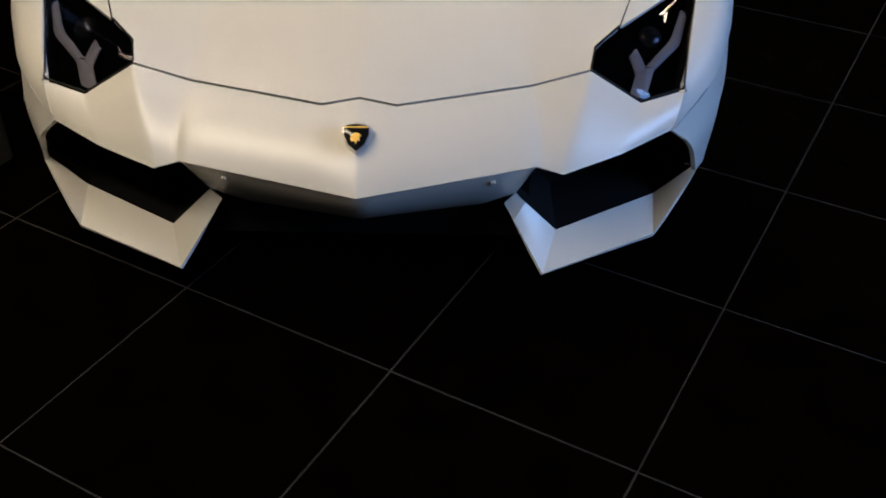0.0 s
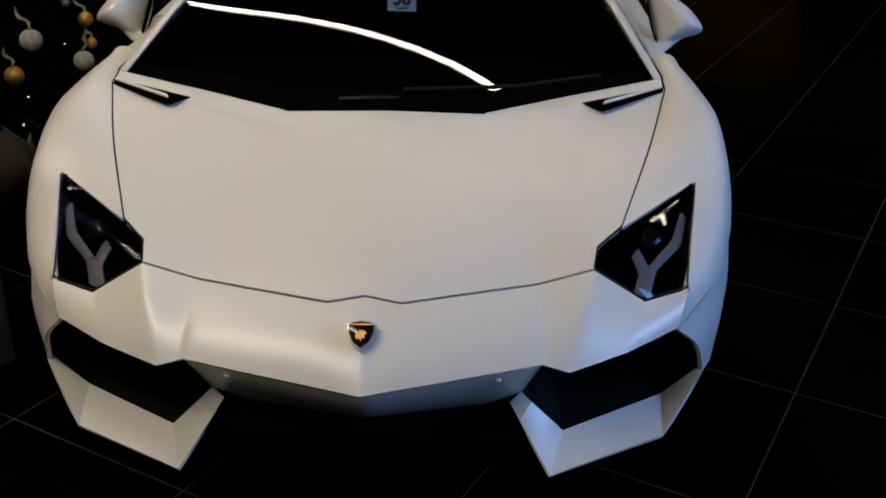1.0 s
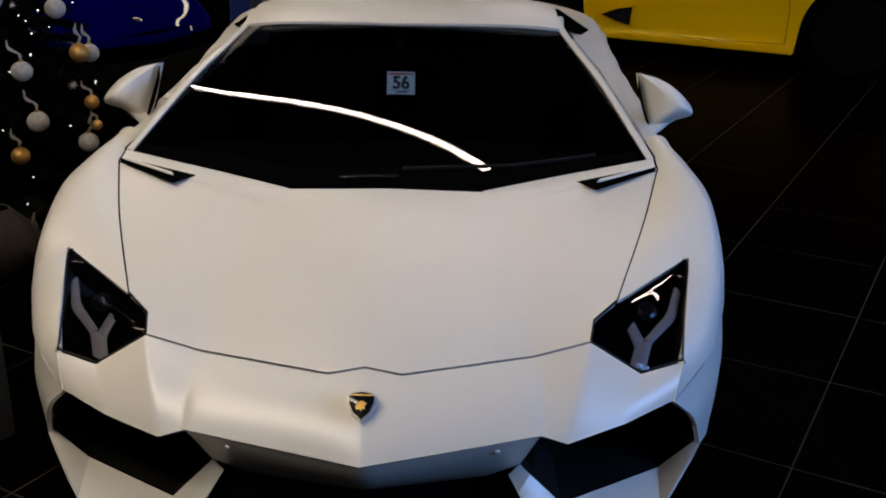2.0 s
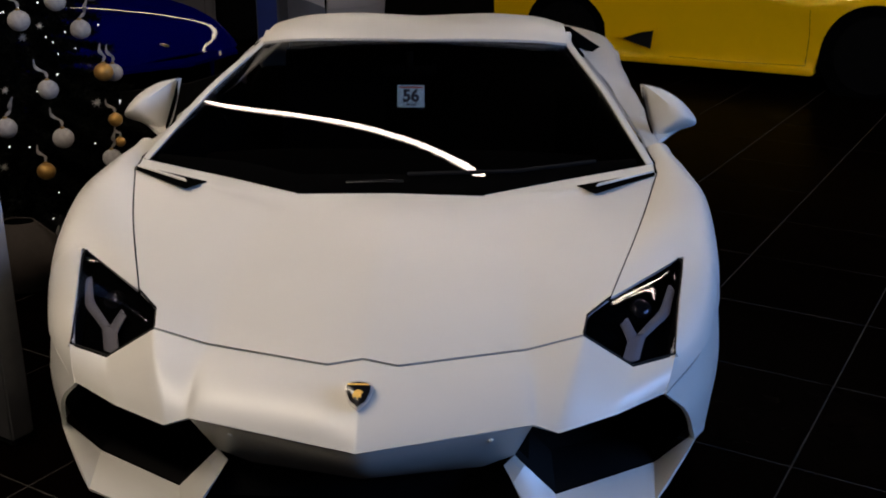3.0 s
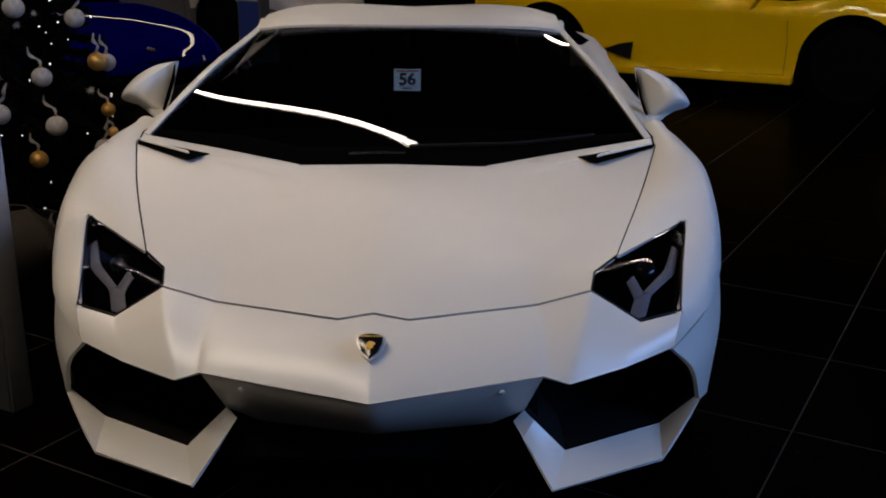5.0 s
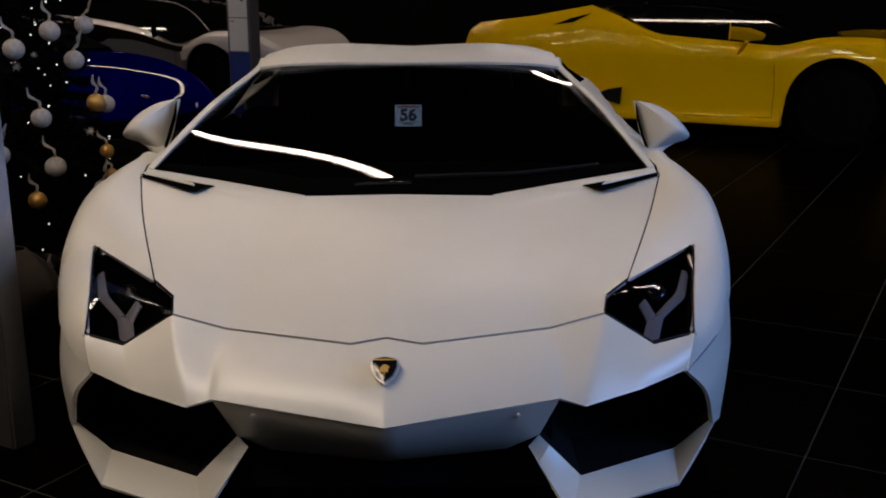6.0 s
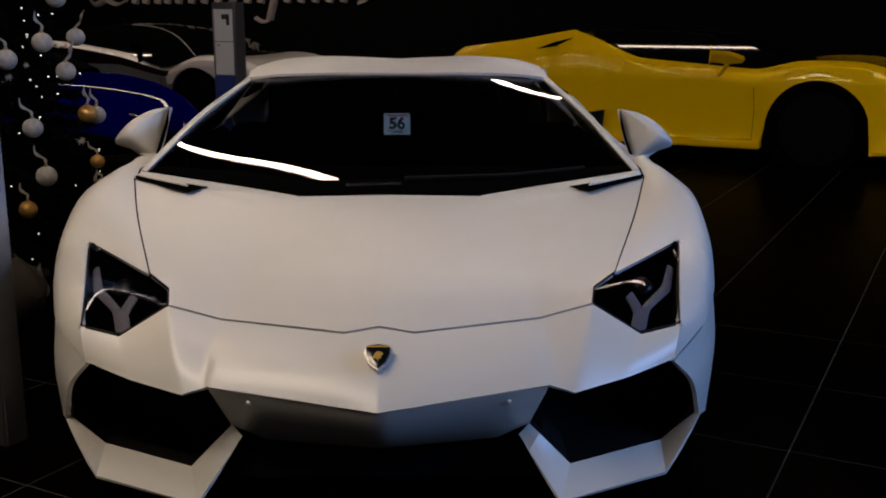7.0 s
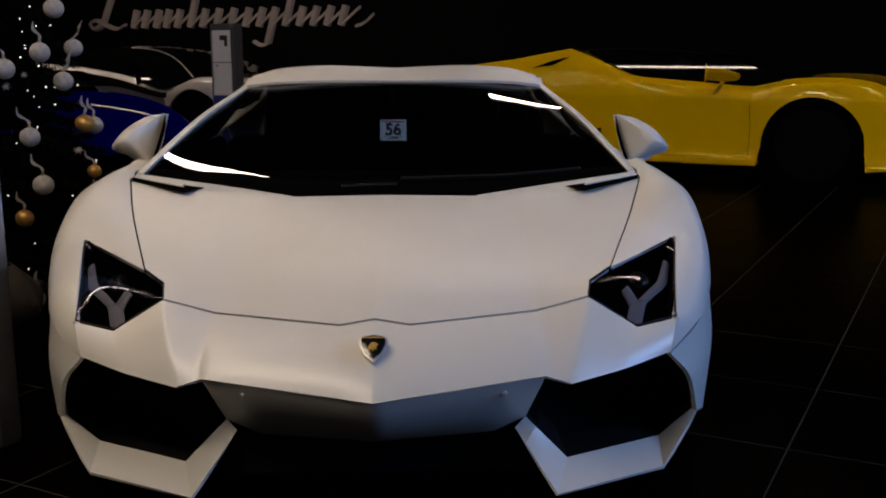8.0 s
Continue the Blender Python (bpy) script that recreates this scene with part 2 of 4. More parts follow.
def wheel(parent, x, y, z, r, width, side):
    """A tyre with a spoked rim; side +1: outer face towards +y of the parent's space axis given by x."""
    m = pose(x, y, z)
    h = width / 2
    tyre = obj("tyre", lathe([(r * 0.66, -h), (r * 0.92, -h), (r * 0.985, -h * 0.8), (r, -h * 0.4), (r, h * 0.4), (r * 0.985, h * 0.8), (r * 0.92, h), (r * 0.70, h), (r * 0.66, h * 0.9)], 48), RUBBER)
    tyre.parent, tyre.matrix_local = parent, m
    o = side
    rim = obj("rim", lathe([(r * 0.60, -h * 0.9), (r * 0.69, -h * 0.95), (r * 0.69, h * 0.95), (r * 0.64, h * 0.9), (r * 0.62, h * 0.2), (r * 0.1, h * 0.1)], 40), RIM)
    rim.parent, rim.matrix_local = tyre, Matrix()
    for k in range(5):
        a = 2 * math.pi * k / 5
        for w in (-0.16, 0.16):
            sp = obj("spoke", prism([(o * h * 0.55, 0.05, -0.012), (o * h * 0.75, r * 0.62, -0.018), (o * h * 0.75, r * 0.62, 0.018), (o * h * 0.55, 0.05, 0.012)], (o * 0.02, 0, 0)), RIM)
            sp.parent, sp.matrix_local = tyre, pose(0, 0, 0, math.degrees(a + w))
    hub = obj("hub_cap", lathe([(0.05, o * h * 0.5), (0.05, o * h * 0.8), (0.03, o * h * 0.84)], 20), CHROME)
    hub.parent, hub.matrix_local = tyre, Matrix()
    return tyre


# ---- room ----
U = radians(-28.6)
ALONG, ACROSS = V(math.cos(U), math.sin(U), 0), V(-math.sin(U), math.cos(U), 0)


def room(a, b, z=0.0):
    """A place by its distance along and across the tile joints."""
    return ALONG * a + ACROSS * b + V(0, 0, z)


def floor_base():
    ob = obj("floor", prism([room(-14, -9, -0.0014), room(16, -9, -0.0014), room(16, 16, -0.0014), room(-14, 16, -0.0014)], (0, 0, -0.2)), GROUT)
    return tagged(ob, "black glossy tiled floor with pale grout joints", "floor", kind="structure")


def wall(name, a0, b0, a1, b1, h=3.6):
    c = [room(a0, b0), room(a1, b0), room(a1, b1), room(a0, b1)]
    return tagged(obj(name, prism(c, (0, 0, h)), WALL), "plain black painted showroom wall", "wall", kind="structure")


floor = floor_base()
wall("wall_north", -14, 10.56, 16, 10.86)
wall("wall_south", -14, -9, 16, -8.7)
wall("wall_west", -14, -8.7, -13.7, 10.56)
wall("wall_east", 15.7, -8.7, 16, 10.56)
tagged(obj("ceiling", prism([room(-14, -9, 3.6), room(16, -9, 3.6), room(16, 16, 3.6), room(-14, 16, 3.6)], (0, 0, 0.2)), WALL), "matt black showroom ceiling", "ceiling", kind="structure")

# ---- white sports car ----
hero = thing("white_sports_car", "satin white low sports car with dark glass and black intakes", "car")
NOSE, LIP, LIP_END = V(0, 0.2, 0.537), V(0, 0, 0.382), V(0.421, 0.098, 0.415)
BON, B2 = V(0.088, 0.188, 0.525), V(0.412, 0.276, 0.536)
H_IN, H_UP, H_J, H_TOP, H_OUT, H_BOT = V(0.553, 0.298, 0.568), V(0.568, 0.37, 0.592), V(0.632, 0.444, 0.612), V(0.862, 0.655, 0.66), V(0.795, 0.336, 0.501), V(0.681, 0.289, 0.489)
IN_K, IN_O, IN_W = V(0.485, 0.102, 0.391), V(0.764, 0.266, 0.423), V(0.886, 0.424, 0.204)
IN_IN, IN_BOT, IN_BACK = V(0.381, 0.189, 0.278), V(0.491, 0.195, 0.163), V(0.776, 0.408, 0.138)
TIP, CHEEK, BLADE = V(0.451, 0.067, 0.12), V(0.757, 0.254, 0.111), V(0.354, 0.188, 0.248)
VENT_O, VENT_I = V(0.85, 1.131, 0.775), V(0.588, 1.005, 0.752)
BASE, WS, TOP = V(0.297, 0.975, 0.735), V(0.826, 1.21, 0.786), V(0.622, 2.193, 1.038)


def gap_side(n):
    return spline([H_J, V(0.752, 0.79, 0.706), VENT_O], n)


def bonnet():
    n = 31
    front = bent([NOSE, BON, B2, H_IN], n)
    r1 = bent([V(0, 0.30, 0.582), V(0.10, 0.303, 0.579), V(0.412, 0.35, 0.568), H_UP], n)
    g = gap_side(5)
    r2 = bent([V(0, 0.41, 0.616), V(0.13, 0.414, 0.612), V(0.408, 0.435, 0.599), g[0]], n)
    mids = []
    for k, (yc, zc, fold) in enumerate(((0.56, 0.650, 0.012), (0.71, 0.682, 0.009), (0.85, 0.712, 0.005))):
        e = g[k + 1]
        c = V(0.400 - 0.012 * k, yc * 0.7 + e.y * 0.3, zc * 0.8 + e.z * 0.2 - fold)
        mids.append(bent([V(0, yc, zc + 0.006), V(0.16 + 0.03 * k, yc + 0.004, zc - fold * 0.35 + 0.002), c, e], n))
    rear = bent([V(0, 0.985, 0.738), BASE, VENT_I, VENT_O], n)
    body = loft([r2] + mids + [rear], 25)
    for r, e in zip(body, gap_side(25)):
        r[-1] = e
    rows = loft([front, r1, r2], 12)[:-1] + body
    part("bonnet", sheet(both(rows)), WHITE, hero, "satin white bonnet with a notched front edge")


def interp_table(table, x):
    for (a, p), (b, q) in zip(table, table[1:]):
        if x <= b:
            return p + (q - p) * (x - a) / (b - a)
    return table[-1][1]


def bumper():
    cols_top = [NOSE, BON, B2, H_IN, H_BOT, H_OUT]
    cols_low = [LIP, LIP.lerp(LIP_END, 0.209), LIP_END, IN_K, V(0.63, 0.172, 0.408), IN_O]
    drop = Vector((0, -0.0045, -0.004))
    a = bent([p + drop for p in cols_top], 81)
    b = bent(cols_low, 81)
    rows = []
    for i in range(13):
        t = i / 12
        row = []
        for j, (p, q) in enumerate(zip(a, b)):
            fold = interp_table([(0, 0), (26, 0), (30, -0.001), (33, -0.004), (46, 0.009), (50, 0.009), (68, 0)], j) * min(1.0, 3.0 * t) * (1.0 if t < 0.75 else 1.0 - 2.0 * (t - 0.75))
            swell = 0.075 * t * (1 - t) * interp_table([(0, 1), (31, 1), (35, 0.75), (46, 0.60), (56, 0.50), (80, 0.40)], j)
            row.append(p.lerp(q, t) + Vector((0, -0.75, 0.55)) * (fold + swell))
        rows.append(row)
    part("bumper_panel", sheet(both(rows), sharp=50), WHITE, hero, "satin white pointed front bumper skin")
    # black tube in the front gap, its colour standing for the shade inside
    gap_path = bent([p + V(0, -0.001, -0.013) for p in (NOSE, BON, B2, H_IN)], 31)
    part("bonnet_front_gap_shade", tube([flip(p) for p in reversed(gap_path[1:])] + gap_path, 0.0075, 6), SOOT, hero)
    # the dark band under the lip
    top = bent([LIP + V(0, 0.004, -0.002), V(0.32, 0.078, 0.402), LIP_END + V(0, 0.006, -0.003)], 21)
    low = bent([V(0, 0.122, 0.240), V(0.30, 0.207, 0.232), IN_IN], 21)
    rows = []
    for k in range(16):
        t = k / 15
        rows.append([p.lerp(q, t) + V(0, -0.014, -0.007) * (4 * t * (1 - t) * (1 - (j / 20) ** 3)) for j, (p, q) in enumerate(zip(top, low))])
    part("chin_panel", sheet(both(rows)), WHITE, hero, "white undercut chin panel below the lip")
    for s in (1, -1):
        part("parking_sensor", lathe([(0.0065, 0.004), (0.0065, -0.001), (0.005, -0.002)], 16, "Y"), WHITE, hero).matrix_local = pose(s * 0.319, 0.087, 0.374, 20, 0, s * 14)


def arch_cut(rows, y0, z0, rad):
    """Lift the lower edge of a body side over a round wheel arch."""
    for row in rows:
        y, low, top = row[0].y, row[-1].z, 0.60
        d = abs(y - y0)
        want = z0 + math.sqrt(rad * rad - d * d) if d < rad else low if y < y0 + rad or y0 < 2 else low + 0.14
        if want > low:
            top = max(top, want + 0.03)
            for k, p in enumerate(row):
                if p.z < top:
                    row[k] = V(p.x, p.y, top + (p.z - top) * (top - want) / (top - low))
    return rows


def side_skin(s):
    f = (lambda r: r) if s > 0 else flipped
    inner = [H_OUT, V(0.828, 0.49, 0.586), H_TOP, V(0.880, 0.82, 0.713), V(0.884, 1.0, 0.759), V(0.878, 1.2, 0.785), V(0.868, 1.45, 0.795)]
    outer = [IN_O, V(0.89, 0.432, 0.477), V(0.948, 0.576, 0.502), V(0.984, 0.72, 0.552), V(0.990, 1.02, 0.705), V(0.985, 1.30, 0.57), V(0.975, 1.43, 0.36)]
    rows = []
    for k, (p, q) in enumerate(zip(inner, outer)):
        c = V(q.x + 0.020, (p.y + q.y) / 2, p.z + (0.015 if k > 2 else -0.010)) if k > 1 else (p + q) / 2 + V(0.022, -0.015, 0.018)
        rows.append([p * (1 - t) ** 2 + c * (2 * t * (1 - t)) + q * t * t for t in [i / 13 for i in range(14)]])
    rows[0] = [H_OUT.lerp(IN_O, i / 13) + V(0, -0.75, 0.55) * (0.030 * (i / 13) * (1 - i / 13)) + V(0, -0.003, -0.002) for i in range(14)]
    skin = stations(rows, 8)
    gs = [p + V(0.0045, -0.0015, 0.001) for p in gap_side(25)]
    gs += [gs[-1].lerp(V(0.862, 1.424, 0.790), i / 8) for i in range(1, 9)]
    flank = []
    for k, (g, r) in enumerate(zip(gs, skin[16:])):
        p, q = r[0], r[-1]
        piece = [g.lerp(p, i / 8) for i in range(8)] + r
        z = interp_table([(0, 0.674), (8, 0.734), (16, 0.790), (24, 0.823), (32, 0.832)], k)
        c = V(g.x + 0.55 * (q.x - g.x), g.y + 0.33 * (q.y - g.y), z)
        d = V(q.x + 0.022, g.y + 0.75 * (q.y - g.y), z - 0.004)
        ts = [0.40 * i / 8 for i in range(8)] + [0.40 + 0.60 * i / 13 for i in range(14)]
        arc = [g * (1 - t) ** 3 + c * (3 * t * (1 - t) ** 2) + d * (3 * t * t * (1 - t)) + q * t ** 3 for t in ts]
        w = min(1.0, k / 15)
        w = w * w * (3 - 2 * w)
        flank.append([u.lerp(v, w) for u, v in zip(piece, arc)])
    for _ in range(14):
        for i in range(1, len(flank) - 1):
            for j in range(1, len(flank[0]) - 1):
                flank[i][j] = flank[i][j] * 0.5 + (flank[i - 1][j] + flank[i + 1][j] + flank[i][j - 1] + flank[i][j + 1]) * 0.125
    part("wing_corner", sheet(f(skin[:17]), core=(s * 0.4, 1.1, -0.2)), WHITE, hero)
    part("front_wing", sheet(f(flank), core=(s * 0.6, 1.1, -0.6), sharp=40), WHITE, hero, "satin white bulging front wing")
    # corner of the bumper in front of the wheel
    e = [[IN_O + V(0.003, 0.004, -0.006), V(0.838, 0.335, 0.335), IN_W], [V(0.885, 0.434, 0.466), V(0.922, 0.475, 0.34), V(0.935, 0.54, 0.17)], [V(0.978, 0.70, 0.53), V(0.988, 0.665, 0.335), V(0.968, 0.68, 0.11)]]
    rows = loft([spline(r, 12) for r in e], 14)
    part("bumper_corner", sheet(f(rows)), WHITE, hero)
    part("side_marker", lathe([(0.012, -0.003), (0.012, 0.003), (0.008, 0.004)], 16, "X"), WHITE, hero).matrix_local = pose(s * 0.905, 0.455, 0.37, 0, 0, s * -50)
    # the white frame below the intake
    front = [BLADE, TIP, CHEEK, IN_W]
    back = [IN_IN, IN_BOT, IN_BACK, IN_W + V(-0.008, 0.012, 0.006)]
    a, b = bent(front, 13), bent(back, 13)
    part("intake_frame", sheet(f([[p.lerp(q, i / 3) for p, q in zip(a, b)] for i in range(4)]), 0.008, (s * 0.6, 0.6, -0.3), 12), WHITE, hero, "white angular frame below the air intake")
    # the black duct
    ring = [IN_K, V(0.63, 0.175, 0.405), IN_O, V(0.838, 0.34, 0.33), V(0.872, 0.45, 0.225), IN_BACK, IN_BOT, IN_IN, LIP_END + V(-0.01, 0.02, -0.015)]
    ring = [flip(p) if s < 0 else p for p in ring]
    deep = [p + V(0, 0.22, 0.0) for p in ring]
    n = len(ring)
    bm = bmesh.new()
    A = [bm.verts.new(p + V(0, 0.006, 0)) for p in ring]
    B = [bm.verts.new(p) for p in deep]
    for i in range(n):
        bm.faces.new((A[i], A[(i + 1) % n], B[(i + 1) % n], B[i]))
    bm.faces.new(B)
    part("air_duct", finish(bm), BLACK, hero, "deep black air intake duct")
    # headlamp
    lamp = sub("headlamp", hero, Matrix())
    up = V(s * 0.30, -0.62, 0.72).normalized()
    us = [0, 0.08, 0.16, 0.24, 0.32, 0.40, 0.475, 0.55, 0.62, 0.69, 0.77, 0.85, 0.92, 0.97, 1]

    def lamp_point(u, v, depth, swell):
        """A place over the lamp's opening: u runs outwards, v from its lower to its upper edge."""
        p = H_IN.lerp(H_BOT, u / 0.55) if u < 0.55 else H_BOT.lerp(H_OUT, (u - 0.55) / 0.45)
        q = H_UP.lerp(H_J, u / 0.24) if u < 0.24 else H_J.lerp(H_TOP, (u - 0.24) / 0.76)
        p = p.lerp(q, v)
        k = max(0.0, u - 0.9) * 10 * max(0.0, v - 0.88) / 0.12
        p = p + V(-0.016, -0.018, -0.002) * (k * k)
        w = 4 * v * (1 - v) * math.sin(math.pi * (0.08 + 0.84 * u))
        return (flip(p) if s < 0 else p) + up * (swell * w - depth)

    def lamp_grid(depth, swell, shrink=0.0):
        vs = [0, 0.08, 0.17, 0.27, 0.38, 0.5, 0.62, 0.73, 0.83, 0.9, 0.95, 1]
        g = [[lamp_point(shrink + (1 - 2 * shrink) * u, shrink + (1 - 2 * shrink) * v, depth, 0) for u in us] for v in vs]
        for _ in range(60):
            for i in range(1, len(vs) - 1):
                for j in range(1, len(us) - 1):
                    g[i][j] = (g[i - 1][j] + g[i + 1][j] + g[i][j - 1] + g[i][j + 1]) / 4
        return [[p + up * (swell * 4 * vs[i] * (1 - vs[i]) * 4 * us[j] * (1 - us[j])) for j, p in enumerate(r)] for i, r in enumerate(g)]

    def smooth_lens(depth, swell):
        """One evenly curved glass over the opening, with its outermost row on the rim."""
        g = lamp_grid(depth, 0.0)
        side = V(1, 0, 0) - up * up.x
        side.normalize()
        fore = up.cross(side)
        rim = g[0] + g[-1] + [r[0] for r in g[1:-1]] + [r[-1] for r in g[1:-1]]
        mid = sum(rim, Vector()) / len(rim)

        def terms(p):
            x, y = (p - mid).dot(side), (p - mid).dot(fore)
            return [1.0, x, y, x * x, x * y, y * y, x ** 3, x * x * y, x * y * y, y ** 3]
        k = np.linalg.lstsq(np.array([terms(p) for p in rim]), np.array([(p - mid).dot(up) for p in rim]), rcond=None)[0]
        R, C = len(g) - 1, len(g[0]) - 1
        out = []
        for i, r in enumerate(g):
            row = []
            for j, p in enumerate(r):
                w = 1.0 if 0 < i < R and 0 < j < C else 0.0
                h = float(np.dot(k, terms(p))) - 0.035 * (p - mid).dot(fore) + swell * 4 * (i / R) * (1 - i / R) * 4 * (j / C) * (1 - j / C)
                row.append(p + up * ((h - (p - mid).dot(up)) * w))
            out.append(row)
        return out
    part("lens", sheet(smooth_lens(0.001, 0.012), 0.003, (s * 0.4, 1.6, 0.3)), LENS, lamp, "clear glossy headlamp glass").visible_shadow = False
    part("housing", sheet(lamp_grid(0.05, 0.010, 0.01), 0.004, (s * 0.4, 1.6, 0.3)), SOOT, lamp)
    g = lamp_grid(0.003, 0.0)
    loop = g[0] + [r[-1] for r in g[1:]] + list(reversed(g[-1][:-1])) + [r[0] for r in reversed(g[1:-1])]
    part("lens_rim", tube(loop + loop[:1], 0.0036, 6), BLACK, lamp)
    # rounded white corner at the top of the lamp
    a, b = H_TOP.lerp(H_J, 0.07), H_TOP.lerp(V(0.828, 0.49, 0.586), 0.13)
    arc = [a * (1 - t) ** 2 + H_TOP.lerp((a + b) / 2, 0.12) * (2 * t * (1 - t)) + b * t * t for t in [i / 8 for i in range(9)]]
    rim = [a.lerp(H_TOP, i / 4) for i in range(5)] + [H_TOP.lerp(b, i / 4) for i in range(1, 5)]
    lift = V(0.30, -0.62, 0.72).normalized() * 0.0045
    part("lamp_corner", sheet(f([[p.lerp(q, k / 3) + lift for p, q in zip(rim, arc)] for k in range(4)]), 0.006, (s * 0.4, 1.6, 0.3), 60), WHITE, lamp)
    bm = bmesh.new()
    A = [bm.verts.new(p) for p in loop]
    B = [bm.verts.new(p - up * 0.05) for p in loop]
    for k in range(len(A)):
        bm.faces.new((A[k], A[(k + 1) % len(A)], B[(k + 1) % len(A)], B[k]))
    part("lamp_wall", finish(bm), GLOSSBLACK, lamp)
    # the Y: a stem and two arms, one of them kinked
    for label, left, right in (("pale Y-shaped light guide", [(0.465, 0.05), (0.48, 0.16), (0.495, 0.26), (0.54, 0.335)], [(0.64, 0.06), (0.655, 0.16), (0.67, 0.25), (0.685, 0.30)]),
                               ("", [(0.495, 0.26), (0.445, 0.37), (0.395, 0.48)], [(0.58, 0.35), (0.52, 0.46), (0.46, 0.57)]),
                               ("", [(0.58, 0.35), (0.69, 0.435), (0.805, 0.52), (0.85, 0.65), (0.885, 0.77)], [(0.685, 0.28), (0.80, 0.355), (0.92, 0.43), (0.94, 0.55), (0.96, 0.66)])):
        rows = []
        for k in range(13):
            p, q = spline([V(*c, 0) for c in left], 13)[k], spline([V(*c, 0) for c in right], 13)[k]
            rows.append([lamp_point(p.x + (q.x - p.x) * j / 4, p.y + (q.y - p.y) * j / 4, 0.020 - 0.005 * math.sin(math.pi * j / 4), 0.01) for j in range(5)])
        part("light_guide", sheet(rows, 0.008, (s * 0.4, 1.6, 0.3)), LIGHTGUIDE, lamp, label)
    c = V(s * 0.735, 0.47, 0.585) - up * 0.04
    proj = part("projector", lathe([(0.034, -0.03), (0.036, 0.0), (0.030, 0.014), (0.018, 0.022)], 24, "Z"), GLOSSBLACK, lamp)
    proj.matrix_local = Matrix.Translation(c) @ up.to_track_quat("Z", "Y").to_matrix().to_4x4()
    # vent at the foot of the windscreen
    tri = [VENT_O + V(-0.006, 0.004, 0.003), V(0.588, 1.025, 0.757), V(0.640, 0.962, 0.751), VENT_O + V(-0.008, -0.026, -0.003)]
    tri = [flip(p) if s < 0 else p for p in tri]
    vent = part("bonnet_vent", prism(tri, (0, 0, 0.002)), SOOT, hero, "black slot vent at the bonnet's rear corner")
    fin = [VENT_O + V(-0.012, -0.014, 0.009), V(0.655, 1.012, 0.767), V(0.645, 0.992, 0.765), VENT_O + V(-0.012, -0.020, 0.008)]
    part("vent_blade", prism([flip(p) if s < 0 else p for p in fin], (0, 0, 0.005)), WHITE, vent)
    # black tube below the bonnet's side gap to darken it like shade
    gap = [p + V(0.002, -0.001, -0.010) for p in gap_side(20)] + [WS + V(0.03, 0.0, -0.008)]
    part("bonnet_gap_shade", tube([flip(p) if s < 0 else p for p in gap], 0.0055, 6), SOOT, hero)
    # cowl between the vent and the glass
    a = bent([BASE + V(0, 0.0008, 0), VENT_I + V(0, 0.0008, 0), VENT_O + V(-0.004, 0.004, 0)], 17)
    b = bent([BASE + V(0, 0.012, 0.003), BASE.lerp(WS, 0.5), WS + V(0.025, 0.0, -0.002)], 17)
    part("cowl", sheet(f([[p.lerp(q, i / 4) for p, q in zip(a, b)] for i in range(5)])), WHITE, hero)
    # windscreen pillar
    pts = spline([WS + V(0.004, -0.012, -0.002), WS.lerp(TOP, 0.5) + V(0.002, -0.014, 0.022), TOP + V(0.004, 0.02, 0.002), V(0.630, 2.36, 1.066)], 22)
    rows = []
    for k, p in enumerate(pts):
        w = 0.030 + 0.004 * k / 21
        rows.append([p, p + V(w * 0.35, 0.004, 0.005), p + V(w * 0.75, 0.014, 0.003), p + V(w, 0.026, -0.010), p + V(w * 0.9, 0.034, -0.024)])
    part("windscreen_pillar", sheet(f(rows), 0.01, sharp=60), WHITE, hero)
    # side glass, door, haunch
    belt = [V(0.855, 1.30, 0.787), V(0.872, 1.6, 0.785), V(0.87, 2.1, 0.785), V(0.86, 2.62, 0.80)]
    rail = [WS + V(0.028, 0.05, 0), WS.lerp(TOP, 0.5) + V(0.028, 0, 0.012), TOP + V(0.03, 0.05, 0), V(0.64, 2.62, 1.06)]
    rows = loft([[p.lerp(q, i / 5) for i in range(6)] for p, q in zip(belt, rail)], 20)
    part("side_window", sheet(f(rows), 0.006), SIDEGLASS, hero)
    trim = [[V(0.80, y, 0.24), V(0.825, y, 0.5), V(0.83, y, 0.70), V(0.838, y, 0.768), V(0.862, y, 0.782)] for y in (1.22, 1.5, 1.9, 2.3, 2.7)]
    part("door_trim", sheet(f(loft(trim, 10)), 0.01), SOOT, hero, "matt black inner door panel")
    sec = []
    for y, xt, zt, xm, zm, zb in ((1.43, 0.862, 0.789, 0.972, 0.66, 0.15), (1.7, 0.870, 0.785, 0.965, 0.70, 0.16), (2.02, 0.872, 0.785, 0.983, 0.713, 0.15)):
        sec.append(spline([V(xt, y, zt), V(xt + (xm - xt) * 0.7, y, zt - 0.022), V(xm, y, zm), V(xm - 0.03, y, (zm + zb) / 2), V(xm - 0.01, y, zb)], 18))
    part("door", sheet(f(arch_cut(loft(sec, 40), 1.04, 0.345, 0.41)), sharp=50), WHITE, hero, "satin white door skin")
    sec = []
